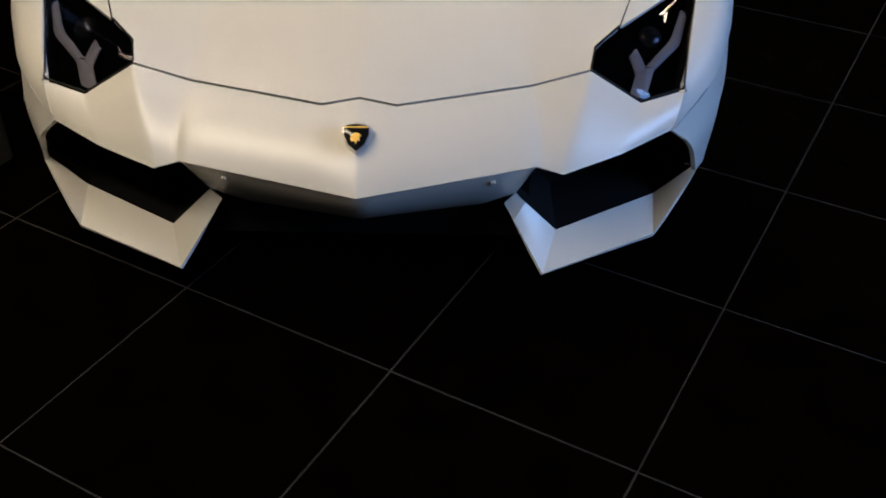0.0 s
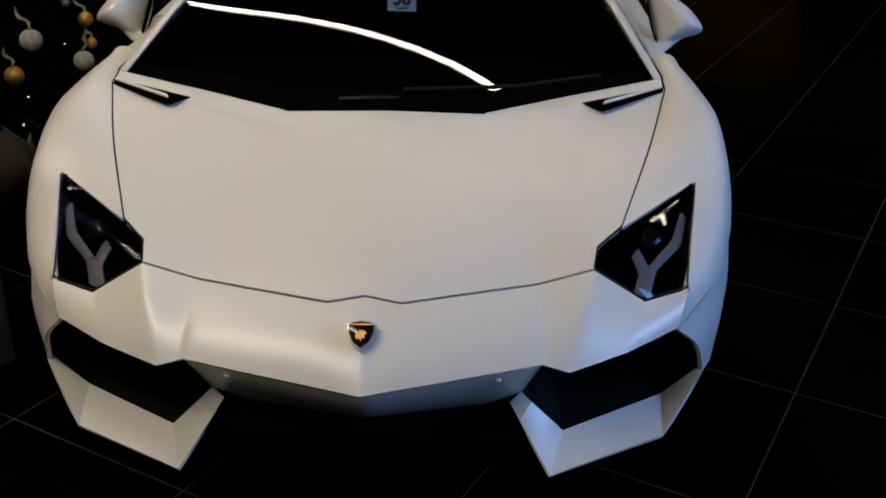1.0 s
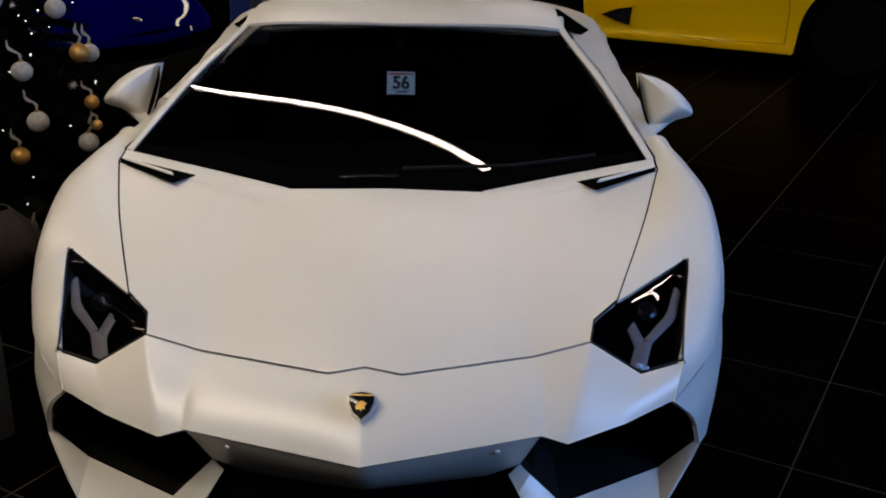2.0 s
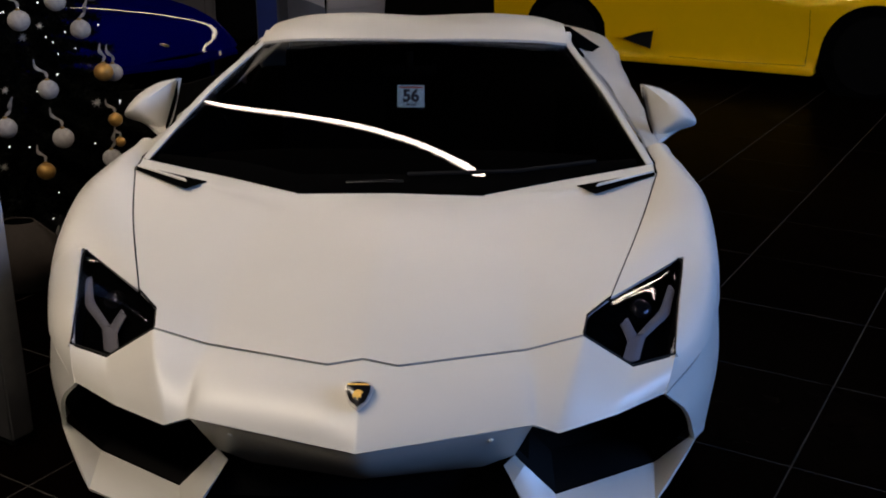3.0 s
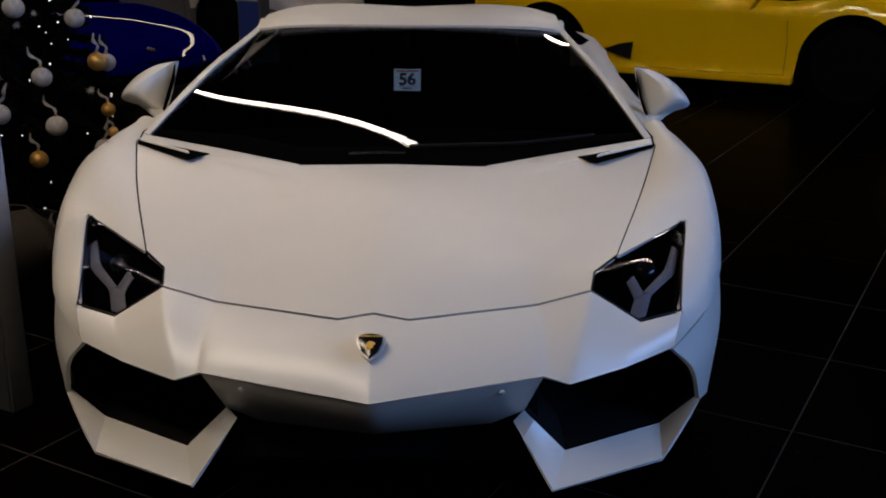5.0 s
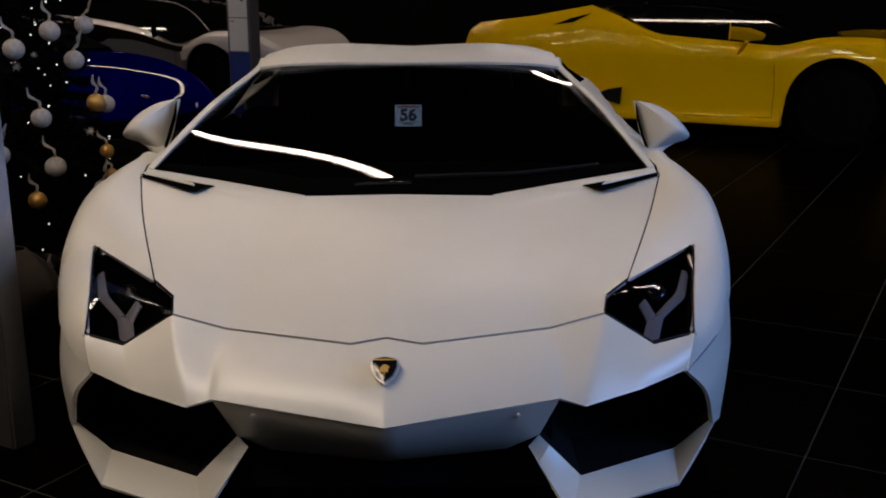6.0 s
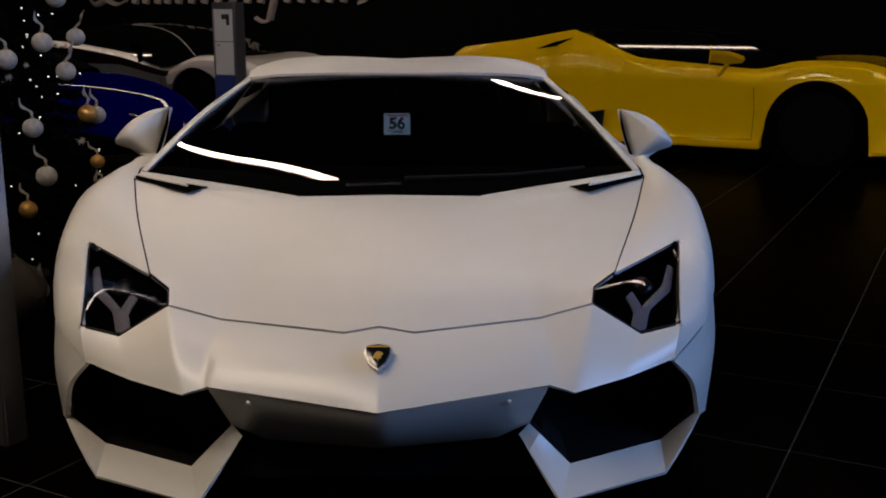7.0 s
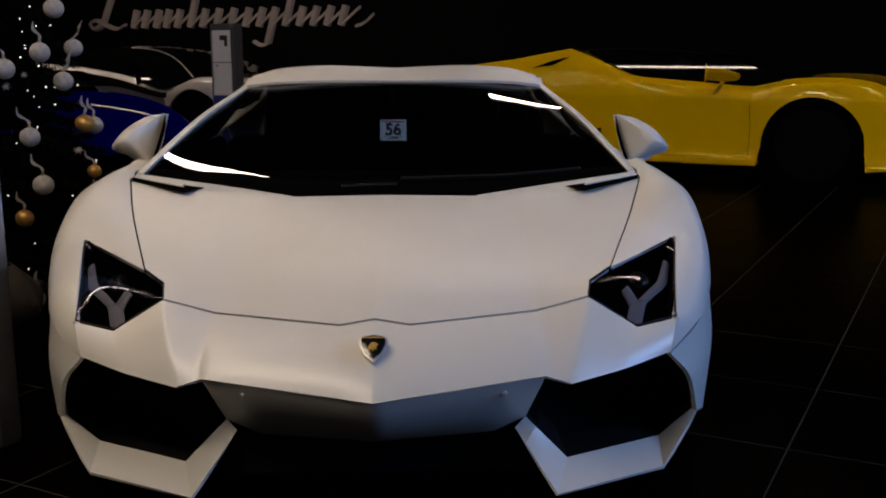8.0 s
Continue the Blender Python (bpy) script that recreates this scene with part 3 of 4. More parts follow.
    for y, xt, zt, xa, za, xm, zm in ((2.024, 0.872, 0.786, 0.91, 0.775, 0.983, 0.713), (2.36, 0.869, 0.788, 0.922, 0.777, 0.988, 0.714), (2.66, 0.858, 0.808, 0.933, 0.784, 0.996, 0.716), (2.90, 0.742, 0.912, 0.890, 0.830, 1.004, 0.718), (3.15, 0.705, 0.965, 0.885, 0.845, 1.012, 0.72), (3.45, 0.71, 0.95, 0.895, 0.865, 1.022, 0.735), (3.9, 0.74, 0.91, 0.90, 0.87, 1.032, 0.75), (4.3, 0.74, 0.87, 0.88, 0.85, 1.0, 0.72), (4.62, 0.72, 0.85, 0.85, 0.825, 0.95, 0.68)):
        zb = 0.16
        sec.append(spline([V(xt, y, zt), V(xa, y, za), V(xa * 0.3 + xm * 0.7, y, za * 0.6 + zm * 0.4 + 0.02), V(xm, y, zm), V(xm - 0.01, y, (zm + zb) / 2), V(xm - 0.02, y, zb)], 24))
    part("rear_wing", sheet(f(arch_cut(loft(sec, 76), 3.66, 0.355, 0.42)), core=(s * 0.3, 3.0, 0.0), sharp=50), WHITE, hero, "satin white wide rear wing")
    # dark intake between roof and haunch
    q = [V(0.700, 2.96, 1.020), V(0.856, 3.01, 0.918), V(0.818, 2.99, 0.897), V(0.748, 2.96, 0.922)]
    part("side_intake", prism([flip(p) if s < 0 else p for p in q], (-s * 0.03, 0.05, 0)), SOOT, hero, "black intake beside the roof")
    # door mirror
    mir = sub("door_mirror", hero, Matrix.Translation(V(0, 0, -0.016 if s > 0 else -0.006)))
    o = spline([V(0.900, 1.83, 0.955), V(0.972, 1.80, 0.940), V(1.048, 1.775, 0.893), V(1.096, 1.76, 0.824), V(1.03, 1.76, 0.796), V(0.950, 1.773, 0.776), V(0.922, 1.79, 0.84)], 28)
    o = [flip(p) if s < 0 else p for p in o]
    part("mirror_shell", dish(o, (s * 0.02, -0.075, 0.01), 7, 0.035), WHITE, mir)
    part("mirror_glass", dish([Vector(p) + V(0, 0.040, 0) for p in o], (0, 0.004, 0), 2, 0.003), GLOSSBLACK, mir)
    # black strip over the shell's inner edge, painting the shade of a recess
    edge = [V(0.903, 1.800, 0.948), V(0.909, 1.776, 0.905), V(0.923, 1.748, 0.84), V(0.944, 1.742, 0.785), V(0.943, 1.752, 0.772), V(0.926, 1.772, 0.82), V(0.908, 1.796, 0.89)]
    part("mirror_recess_shade", prism([(flip(p) if s < 0 else p) + V(-s * 0.010, 0.000, 0) for p in edge], (0, 0.02, 0)), SOOT, mir)
    rows = [[V(0.938, 1.79, 0.792), V(0.975, 1.776, 0.786), V(1.040, 1.78, 0.800)], [V(0.918, 1.745, 0.768), V(0.940, 1.735, 0.758), V(0.972, 1.745, 0.768)], [V(0.888, 1.64, 0.770), V(0.900, 1.63, 0.762), V(0.915, 1.64, 0.768)], [V(0.868, 1.52, 0.778), V(0.878, 1.51, 0.774), V(0.89, 1.52, 0.776)]]
    part("mirror_arm", sheet((flipped if s < 0 else (lambda r: r))(loft([spline(r, 7) for r in rows], 10)), 0.012, (s * 0.95, 1.85, 0.5)), WHITE, mir)
    for y, r, w, x in ((1.04, 0.345, 0.26, 0.845), (3.66, 0.355, 0.33, 0.82)):
        wheel(hero, s * x, y, r, r, w, s)
        part("arch_liner", prism([(s * 0.62, y - 0.40, 0.2), (s * 0.62, y - 0.33, 0.55), (s * 0.62, y, 0.70), (s * 0.62, y + 0.33, 0.55), (s * 0.62, y + 0.40, 0.2)], (s * 0.02, 0, 0)), BLACK, hero)


def greenhouse():
    n = 25
    base = [V(x, 0.988 + 0.325 * x * x, 0.737 + 0.072 * x * x) for x in [0.826 * i / (n - 1) for i in range(n)]]
    top = [V(x, 2.135 + 0.15 * x * x, 1.066 - 0.0725 * x * x) for x in [0.622 * i / (n - 1) for i in range(n)]]
    m1 = [p.lerp(q, 0.45) + V(0, -0.25, 0.97) * (0.010 + 0.006 * (k / (n - 1)) ** 6) for k, (p, q) in enumerate(zip(base, top))]
    ws = part("windscreen", sheet(both(loft([base, m1, top], 24)), 0.006), SCREEN, hero, "dark glossy windscreen")
    ws.visible_shadow = False
    rows = []
    for y, zc, zp, zs, w in ((2.128, 1.067, 1.067, 1.044, 0.632), (2.25, 1.098, 1.104, 1.064, 0.63), (2.42, 1.113, 1.123, 1.08, 0.635), (2.62, 1.106, 1.118, 1.075, 0.64), (2.85, 1.08, 1.09, 1.05, 0.645)):
        k = 0.06 if y < 2.2 else 0.0
        rows.append(spline([V(0, y - k * 0.06, zc), V(0.18, y, (zc + zp) / 2 + 0.002), V(0.33, y + k * 0.2, zp), V(0.52, y + k * 0.5, (zp * 0.75 + zs * 0.25) - 0.002), V(w, y + k, zs)], 21))
    part("roof", sheet(both(loft(rows, 18))), WHITE, hero, "satin white roof with a shallow central dip")
    rows = []
    for y, z, w in ((2.86, 1.06, 0.62), (3.4, 0.97, 0.74), (4.0, 0.90, 0.80), (4.62, 0.86, 0.78)):
        rows.append(spline([V(0, y, z + 0.01), V(w * 0.5, y, z), V(w, y, z - 0.03)], 11))
    part("engine_cover", sheet(both(loft(rows, 14))), BLACK, hero)
    part("rear_panel", sheet(both([[V(0, 4.66, z), V(0.5, 4.65, z), V(0.9, 4.62, z)] for z in (0.25, 0.5, 0.68, 0.83)])), BLACK, hero)
    part("undertray", box(-0.62, 0.42, 0.09, 0.62, 4.5, 0.13), BLACK, hero)
    part("front_splitter", prism([(-0.66, 0.40, 0.09), (-0.40, 0.27, 0.09), (0.40, 0.27, 0.09), (0.66, 0.40, 0.09), (0.6, 0.55, 0.09), (-0.6, 0.55, 0.09)], (0, 0, 0.02)), BLACK, hero)
    part("centre_grille", box(-0.42, 0.24, 0.11, 0.42, 0.26, 0.30), BLACK, hero)
    part("bulkhead", box(-0.60, 0.95, 0.13, 0.60, 1.0, 0.69), SOOT, hero)
    n = 21
    a = bent([V(0, 0.989, 0.742), BASE + V(0, 0.003, 0.006), WS + V(-0.03, -0.02, 0.001)], n)
    b = [p + V(0, 0.095 if abs(p.x) < 0.5 else 0.095 - 0.2 * (abs(p.x) - 0.5), 0.031 if abs(p.x) < 0.5 else 0.031 - 0.065 * (abs(p.x) - 0.5)) for p in a]
    part("wiper_cowl", sheet(both([a, [p.lerp(q, 0.5) + V(0, 0, 0.004) for p, q in zip(a, b)], b]), 0.004), SOOT, hero, "matt black wiper cowl at the foot of the glass")
    part("wiper_arm", tube([V(-0.14, 1.012, 0.764), V(-0.02, 1.018, 0.768), V(0.04, 1.02, 0.767)], 0.006, 8), GLOSSBLACK, hero)
    part("wiper_blade", tube([V(0.05, 1.06, 0.781), V(0.40, 1.10, 0.785), V(0.66, 1.19, 0.797)], 0.007, 6), BLACK, hero)
    part("cabin_mirror", box(-0.11, 1.90, 0.95, 0.11, 1.93, 0.99, 0.008), SOOT, hero)
    part("mirror_stem", tube([V(0, 1.915, 0.985), V(0, 1.93, 1.045)], 0.012, 8), SOOT, hero)
    # cabin
    rows = [spline([V(0, y, z), V(0.4, y, z), V(0.7, y + 0.06, z - 0.03)], 9) for y, z in ((1.06, 0.725), (1.3, 0.76), (1.5, 0.75), (1.55, 0.60))]
    part("dashboard", sheet(both(loft(rows, 10))), SOOT, hero, "black dashboard top")
    part("cabin_floor", box(-0.74, 1.05, 0.2, 0.74, 2.8, 0.24), SOOT, hero)
    part("cabin_rear_wall", box(-0.62, 2.70, 0.24, 0.62, 2.74, 1.03), SOOT, hero)
    for s in (1, -1):
        rows = [spline([V(s * (0.38 + dx), y, z) for dx in (-0.23, -0.1, 0, 0.1, 0.23)], 9) for y, z in ((1.9, 0.42), (2.25, 0.38), (2.42, 0.55), (2.58, 0.82), (2.62, 0.95))]
        part("seat", sheet(loft(rows, 14), 0.06), SOOT, hero)


def badge():
    b = sub("badge", hero, Matrix())
    n = V(0, -0.69, 0.72).normalized()
    side, up = V(1, 0, 0), V(0, 0.72, 0.69).normalized()
    c = V(0, 0.088, 0.492)
    shape = [(0, -0.042), (0.024, -0.022), (0.036, 0.006), (0.037, 0.026), (0.026, 0.034), (0, 0.038), (-0.026, 0.034), (-0.037, 0.026), (-0.036, 0.006), (-0.024, -0.022)]

    def ring(k, h):
        return [c + side * (x * k * 0.93) + up * (y * k * 0.93) + n * h for x, y in shape]
    part("badge_base", dish(ring(1.0, 0.004), n * 0.006, 4, 0.012), BADGERIM, b, "polished metal shield rim")
    part("badge_field", dish(ring(0.85, 0.0095), n * 0.004, 4, 0.004), GLOSSBLACK, b)
    part("badge_band", prism([c + side * x + up * y + n * 0.0125 for x, y in ((-0.026, 0.020), (0.026, 0.020), (0.025, 0.0235), (-0.025, 0.0235))], n * 0.002), GOLD, b)
    blob = [(-0.016, -0.006), (-0.010, 0.006), (-0.002, 0.013), (0.008, 0.011), (0.017, 0.004), (0.010, -0.001), (0.012, -0.014), (0.004, -0.009), (0.001, -0.020), (-0.006, -0.010), (-0.012, -0.016)]
    part("badge_emblem", prism([c + side * (x * 0.8) + up * (y * 0.8 - 0.002) + n * 0.0125 for x, y in blob], n * 0.003), GOLD, b, "plain gold emblem shape")


bonnet()
bumper()
side_skin(1)
side_skin(-1)
greenhouse()
badge()

# ---- cars behind ----


def interp(table, x):
    for (a, p), (b, q) in zip(table, table[1:]):
        if x <= b:
            t = max(0.0, (x - a) / (b - a))
            t = t * t * (3 - 2 * t) * 0.5 + t * 0.5
            return p + (q - p) * t
    return table[-1][1]


def straight(table, x):
    x = max(table[0][0], x)
    for (a, p), (b, q) in zip(table, table[1:]):
        if x <= b:
            return p + (q - p) * (x - a) / (b - a)
    return table[-1][1]


REAR = 2.80


def eased(table, n=48):
    """The same line with its corners rounded off."""
    return [(p.x, p.z) for p in spline([V(x, 0, z) for x, z in table], n)]


BELT = [(-3.62, 0.86), (-3.58, 0.955), (-3.48, 1.01), (-2.87, 1.083), (-2.27, 1.188), (-2.0, 1.088)] + eased([(-1.72, 0.962), (-1.60, 0.932), (-1.35, 0.910), (-0.93, 0.88), (-0.56, 0.853), (-0.40, 0.880), (-0.2, 0.925), (0.08, 0.938), (0.36, 0.922), (0.56, 0.866), (0.85, 0.72), (1.0, 0.56)])
HALF = [(-3.62, 0.86), (-3.2, 0.945), (-2.62, 0.975), (-1.9, 0.95), (-1.2, 0.93), (-0.5, 0.935), (0.0, 0.955), (0.5, 0.92), (0.8, 0.82), (1.0, 0.62)]
WIDTH = eased(HALF, 90)
CREST = [(-3.62, 0.02), (-2.6, 0.0), (-2.2, -0.06), (-1.0, 0.0), (-0.4, -0.02), (0.3, -0.03), (1.0, -0.01)]
# how far out the flank stands by its height, from sill to waist crease; above that it leans in to the shoulder
FLANK = [(0.135, 0.985), (0.175, 0.990), (0.205, 0.970), (0.40, 0.956), (0.62, 0.974), (0.69, 0.983), (0.745, 0.988), (0.775, 0.987)]
LEVELS = [0.135, 0.175, 0.205, 0.30, 0.40, 0.50, 0.62, 0.69, 0.745, 0.775]


def flank(z, t):
    q = min(1.0, (t - 0.135) / 0.75)
    top = min(0.925, t - 0.05)
    if z <= top:
        return straight([(0.135 + (h - 0.135) * q, y) for h, y in FLANK if 0.135 + (h - 0.135) * q < top] + [(top, 0.965)], z)
    f = (z - top) / (t - top)
    return 0.965 + (0.868 - 0.965) * (0.55 * f + 0.45 * f * f)


def flank_heights(b, t):
    """The heights of a flank's points at one place along the car, from its lower edge b to its shoulder t."""
    q = min(1.0, (t - 0.135) / 0.75)
    top = min(0.925, t - 0.05)
    return [max(b, min(top, 0.135 + (h - 0.135) * q)) for h in LEVELS] + [max(b, top + (t - top) * f) for f in (0, 0.25, 0.5, 0.75, 1)]


# the line of the roof above the side glass
ROOF = [(-2.24, 1.165), (-1.9, 1.18), (-1.5, 1.175), (-1.15, 1.15), (-0.75, 1.075), (-0.45, 0.985), (-0.25, 0.89)]


def coupe(name, label, m, paint, top_mat, stripe=False, belt=BELT, crest=CREST, chin=None, lamp=GLOSSBLACK, roof=ROOF, arch=0.44, lift=0.14, pane_mat=CARGLASS, mirror_mat=None):
    """A low mid-engined coupe, its front wheel at the origin, heading +x, wheels on z = 0."""
    car = thing(name, label, "car", m)
    tail = belt[0][0]
    xs = sorted({round(tail + (1.0 - tail) * i / 120, 3) for i in range(121)} | {x for x, _ in belt if x < -1.9})
    hub = 0.345

    def under(x):
        z = 0.18 if x < 0.45 else lift + 0.08 * (x - 0.45)
        for c in (0.0, -REAR):
            d = abs(x - c)
            if d < arch:
                z = max(z, hub + math.sqrt(arch ** 2 - d * d))
        return z
    core = (-1.3, 0, 0.4)
    for s in (-1, 1):
        rows = []
        for x in xs:
            w, b, t = straight(WIDTH, x), under(x), straight(belt, x)
            flare = 0.022 * max(0.0, 1 - min(abs(x), abs(x + REAR)) / 0.62) ** 0.5
            col = []
            for z in flank_heights(b, t):
                y = w * flank(z, t) + flare * max(0.0, 1 - abs(z - 0.66) / 0.34)
                col.append(V(x, s * y, z))
            rows.append(col)
        k0, k1, k2 = 6, 8, 10
        if stripe:
            part("body_side", sheet([r[k2:] for r in rows], core=core), paint, car)
            part("side_stripe", sheet([r[k1:k2 + 1] for r in rows if r[0].x < -0.40], core=core), STRIPE, car, "dark red side stripe")
            part("wing_side", sheet([r[k0:k2 + 1] for r in rows if r[0].x > -0.45], core=core), paint, car)
            part("lower_side", sheet([[p + V(0, -s * 0.004, 0) for p in r[:k1 + 1]] for r in rows if r[0].x < -0.40], core=core), SHADEDPALE, car)
            part("lower_nose", sheet([[p + V(0, -s * 0.004, 0) for p in r[:k0 + 1]] for r in rows if r[0].x > -0.45], core=core), SHADEDPALE, car)
        else:
            part("body_side", sheet(rows, core=core, sharp=34), paint, car)
        part("sill", box(-REAR + 0.50, min(s * 0.80, s * 0.945), 0.15, -arch - 0.02, max(s * 0.80, s * 0.945), 0.205, 0.012), paint, car)
        # door seams, handle recess and mirror
        q = straight(WIDTH, -0.53)
        part("door_seam", tube([V(-0.55, s * q * 0.96, 0.80), V(-0.54, s * q * 1.004, 0.66), V(-0.53, s * q * 0.978, 0.5), V(-0.54, s * q * 0.972, 0.23)], 0.0024, 6), BLACK, car)
        part("door_seam", tube([V(-0.54, s * q * 0.972, 0.23), V(-1.2, s * q * 0.970, 0.215), V(-1.75, s * q * 0.985, 0.22)], 0.002, 6), BLACK, car)
        o = [V(-0.93, s * 0.985, 1.0), V(-0.74, s * 1.10, 0.985), V(-0.59, s * 1.12, 0.945), V(-0.62, s * 1.06, 0.905), V(-0.76, s * 1.0, 0.89), V(-0.94, s * 0.975, 0.90)]
        part("door_mirror", prism(o, (0.0, 0, 0.03), 0.012), SOOT if stripe else mirror_mat or paint, car)
        part("mirror_arm", tube([V(-0.86, s * 0.89, 0.79), V(-0.77, s * 1.0, 0.90)], 0.036, 8, 0.5), SOOT if stripe else mirror_mat or paint, car)
        part("headlamp", prism([*[V(x, s * y, straight(belt, x) - 0.03 + interp(crest, x) * max(0.0, 0.82 - y)) for x, y in ((0.62, 0.62), (0.78, 0.70), (0.60, 0.80), (0.42, 0.80))]], (0.01, 0, 0.012)), lamp, car)
        if not stripe:
            scoop = [V(x, s * (straight(WIDTH, x) * flank(z, straight(belt, x)) + 0.010), z) for x, z in ((-2.63, 1.003), (-2.45, 1.072), (-2.27, 1.112), (-2.43, 1.030))]
            part("quarter_intake", prism(scoop, (0, -s * 0.03, 0.0)), SOOT, car)
            part("sill_intake", prism([V(-2.19, s * 0.95, 0.36), V(-2.03, s * 0.965, 0.425), V(-1.90, s * 0.968, 0.455), V(-1.92, s * 0.955, 0.285), V(-2.04, s * 0.95, 0.315)], (0, s * 0.02, 0)), BLACK, car)
            part("sill_fin", prism([V(-2.25, s * 0.955, 0.385), V(-2.03, s * 0.985, 0.45), V(-1.84, s * 0.985, 0.478), V(-1.84, s * 0.985, 0.462), V(-2.03, s * 0.985, 0.425), V(-2.22, s * 0.955, 0.355)], (0, s * 0.02, 0)), paint, car)
        for x in (0.0, -REAR):
            holder = sub("wheel", car, pose(x, s * 0.77, hub, 0, 0, 90))
            wheel(holder, 0, 0, 0, hub, 0.27, s)
            bm = lathe([(arch - 0.006, min(s * 0.48, s * 0.90)), (arch - 0.006, max(s * 0.48, s * 0.90))], 40, "Y")
            part("arch_liner", bm, SOOT, car).matrix_local = pose(x, 0, hub)
        # side glass: one flat pane from the waist to the roof line
        rows = []
        for i in range(22):
            x = roof[0][0] + (roof[-1][0] - roof[0][0]) * i / 21
            zr, zb, yb = straight(roof, x), straight(belt, x) - 0.01, 0.80
            zb = min(zb, zr - 0.004)
            flat = 0.86
            rows.append([V(x, s * (yb - (z - flat) * 0.95), z) for z in [zb + (zr - zb) * k / 5 for k in range(6)]])
        rail = [r[-1] + V(0, s * 0.004, 0.004) for r in rows]
        part("side_window", sheet(rows, 0.006, core), pane_mat, car)
        if stripe and s < 0:
            # pale tube paints the lamp's reflection along the roof edge, near side only
            part("roof_edge_glint", tube([p for p in rail if p.x > -1.40], 0.005, 6), paint, car, "thin pale line standing for light reflected along the roof")
        elif not stripe:
            # thin added tube that catches a highlight along the roof
            part("roof_edge_glint", tube(rail[:14], 0.007, 6), GLOSSBLACK, car)
    deck = []
    for x in xs:
        w, t, c = straight(WIDTH, x) * 0.868, straight(belt, x), interp(crest, x)
        deck.append([V(x, -w + 2 * w * k / 14, t + c * math.sin(math.pi * k / 14)) for k in range(15)])
    front = [r for r in deck if r[0].x > -0.50]
    rear = [r for r in deck if r[0].x < roof[0][0] + 0.06]
    part("bonnet", sheet(front, core=core), paint, car)
    part("engine_deck", sheet(rear, core=core), top_mat if stripe else paint, car)

    def pane(x):
        z = straight(roof, x)
        w = 0.80 - (z - 0.86) * 0.95 - 0.004
        return z, w
    rows = []
    x1 = roof[-3][0]
    for i in range(10):
        x = roof[-1][0] + (x1 - roof[-1][0]) * i / 9
        z, w = pane(x)
        rows.append(spline([V(x, -w, z), V(x + 0.10, 0, z + 0.02), V(x, w, z)], 13))
    part("windscreen", sheet(rows, 0.008, core), pane_mat, car)
    rows = []
    for i in range(16):
        x = x1 + 0.01 + (roof[0][0] - x1) * i / 15
        z, w = pane(x)
        rows.append(spline([V(x, -w, z - 0.004), V(x, 0, z + 0.02), V(x, w, z - 0.004)], 13))
    part("roof", sheet(rows, 0.015, core), top_mat, car)
    part("nose_panel", sheet([[V(1.0, -0.56, 0.55), V(1.05, 0, 0.54), V(1.0, 0.56, 0.55)], [V(1.02, -0.57, max(0.48, lift + 0.02)), V(1.08, 0, max(0.46, lift)), V(1.02, 0.57, max(0.48, lift + 0.02))], [V(1.02, -0.58, max(0.39, lift)), V(1.08, 0, max(0.37, lift - 0.02)), V(1.02, 0.58, max(0.39, lift))]], 0.02, core), paint, car)
    part("lower_grille", sheet([[V(1.02, -0.58, 0.385), V(1.075, 0, 0.365), V(1.02, 0.58, 0.385)], [V(1.01, -0.58, 0.26), V(1.06, 0, 0.25), V(1.01, 0.58, 0.26)], [V(0.99, -0.58, 0.14), V(1.05, 0, 0.13), V(0.99, 0.58, 0.14)]], 0.02, core), chin or paint, car)
    part("tail_panel", sheet([[V(tail, -0.74, 0.86), V(tail - 0.04, 0, 0.86), V(tail, 0.74, 0.86)], [V(tail, -0.8, 0.3), V(tail - 0.04, 0, 0.3), V(tail, 0.8, 0.3)]], 0.02, core), BLACK, car)
    part("undertray", box(-3.4, -0.6, 0.09, 0.9, 0.6, 0.12), BLACK, car)
    return car


HEAD = math.degrees(U)
coupe("yellow_sports_car", "glossy yellow open-top sports car with black roof and wheels, parked side-on", pose(3.96, 7.45, 0, 0, 0, HEAD), YELLOW, SOOT)
WAIST = [(-3.80, 0.90), (-3.72, 0.98), (-2.87, 1.03), (-2.2, 1.0), (-1.81, 0.965), (-1.16, 0.875), (-0.67, 0.765), (-0.42, 0.735), (-0.22, 0.80), (0.0, 0.858), (0.25, 0.865), (0.6, 0.825), (0.85, 0.70), (1.0, 0.56)]
HIGH_ROOF = [(-2.3, 1.13), (-1.63, 1.215), (-1.15, 1.20), (-0.85, 1.165), (-0.60, 1.10), (-0.40, 1.02), (-0.10, 0.865)]
wq = V(-2.54, 9.95, 0) + ACROSS * 0.90
coupe("pale_sports_car", "pale sports car with dark side stripe and shade-darkened lower body", pose(wq.x, wq.y, 0, 0, 0, HEAD), SILVER, CARGLASS, True, belt=eased(WAIST), roof=HIGH_ROOF, arch=0.40)
LOW_BELT = [(-3.80, 0.84), (-2.5, 0.92), (-1.6, 0.90), (-0.53, 0.86), (-0.3, 0.855), (-0.08, 0.845), (0.3, 0.79), (0.57, 0.71), (0.85, 0.58), (1.0, 0.53)]
LOW_CREST = [(-3.80, 0.02), (-1.0, 0.03), (-0.4, 0.03), (0.3, 0.03), (0.8, 0.04), (1.0, 0.03)]
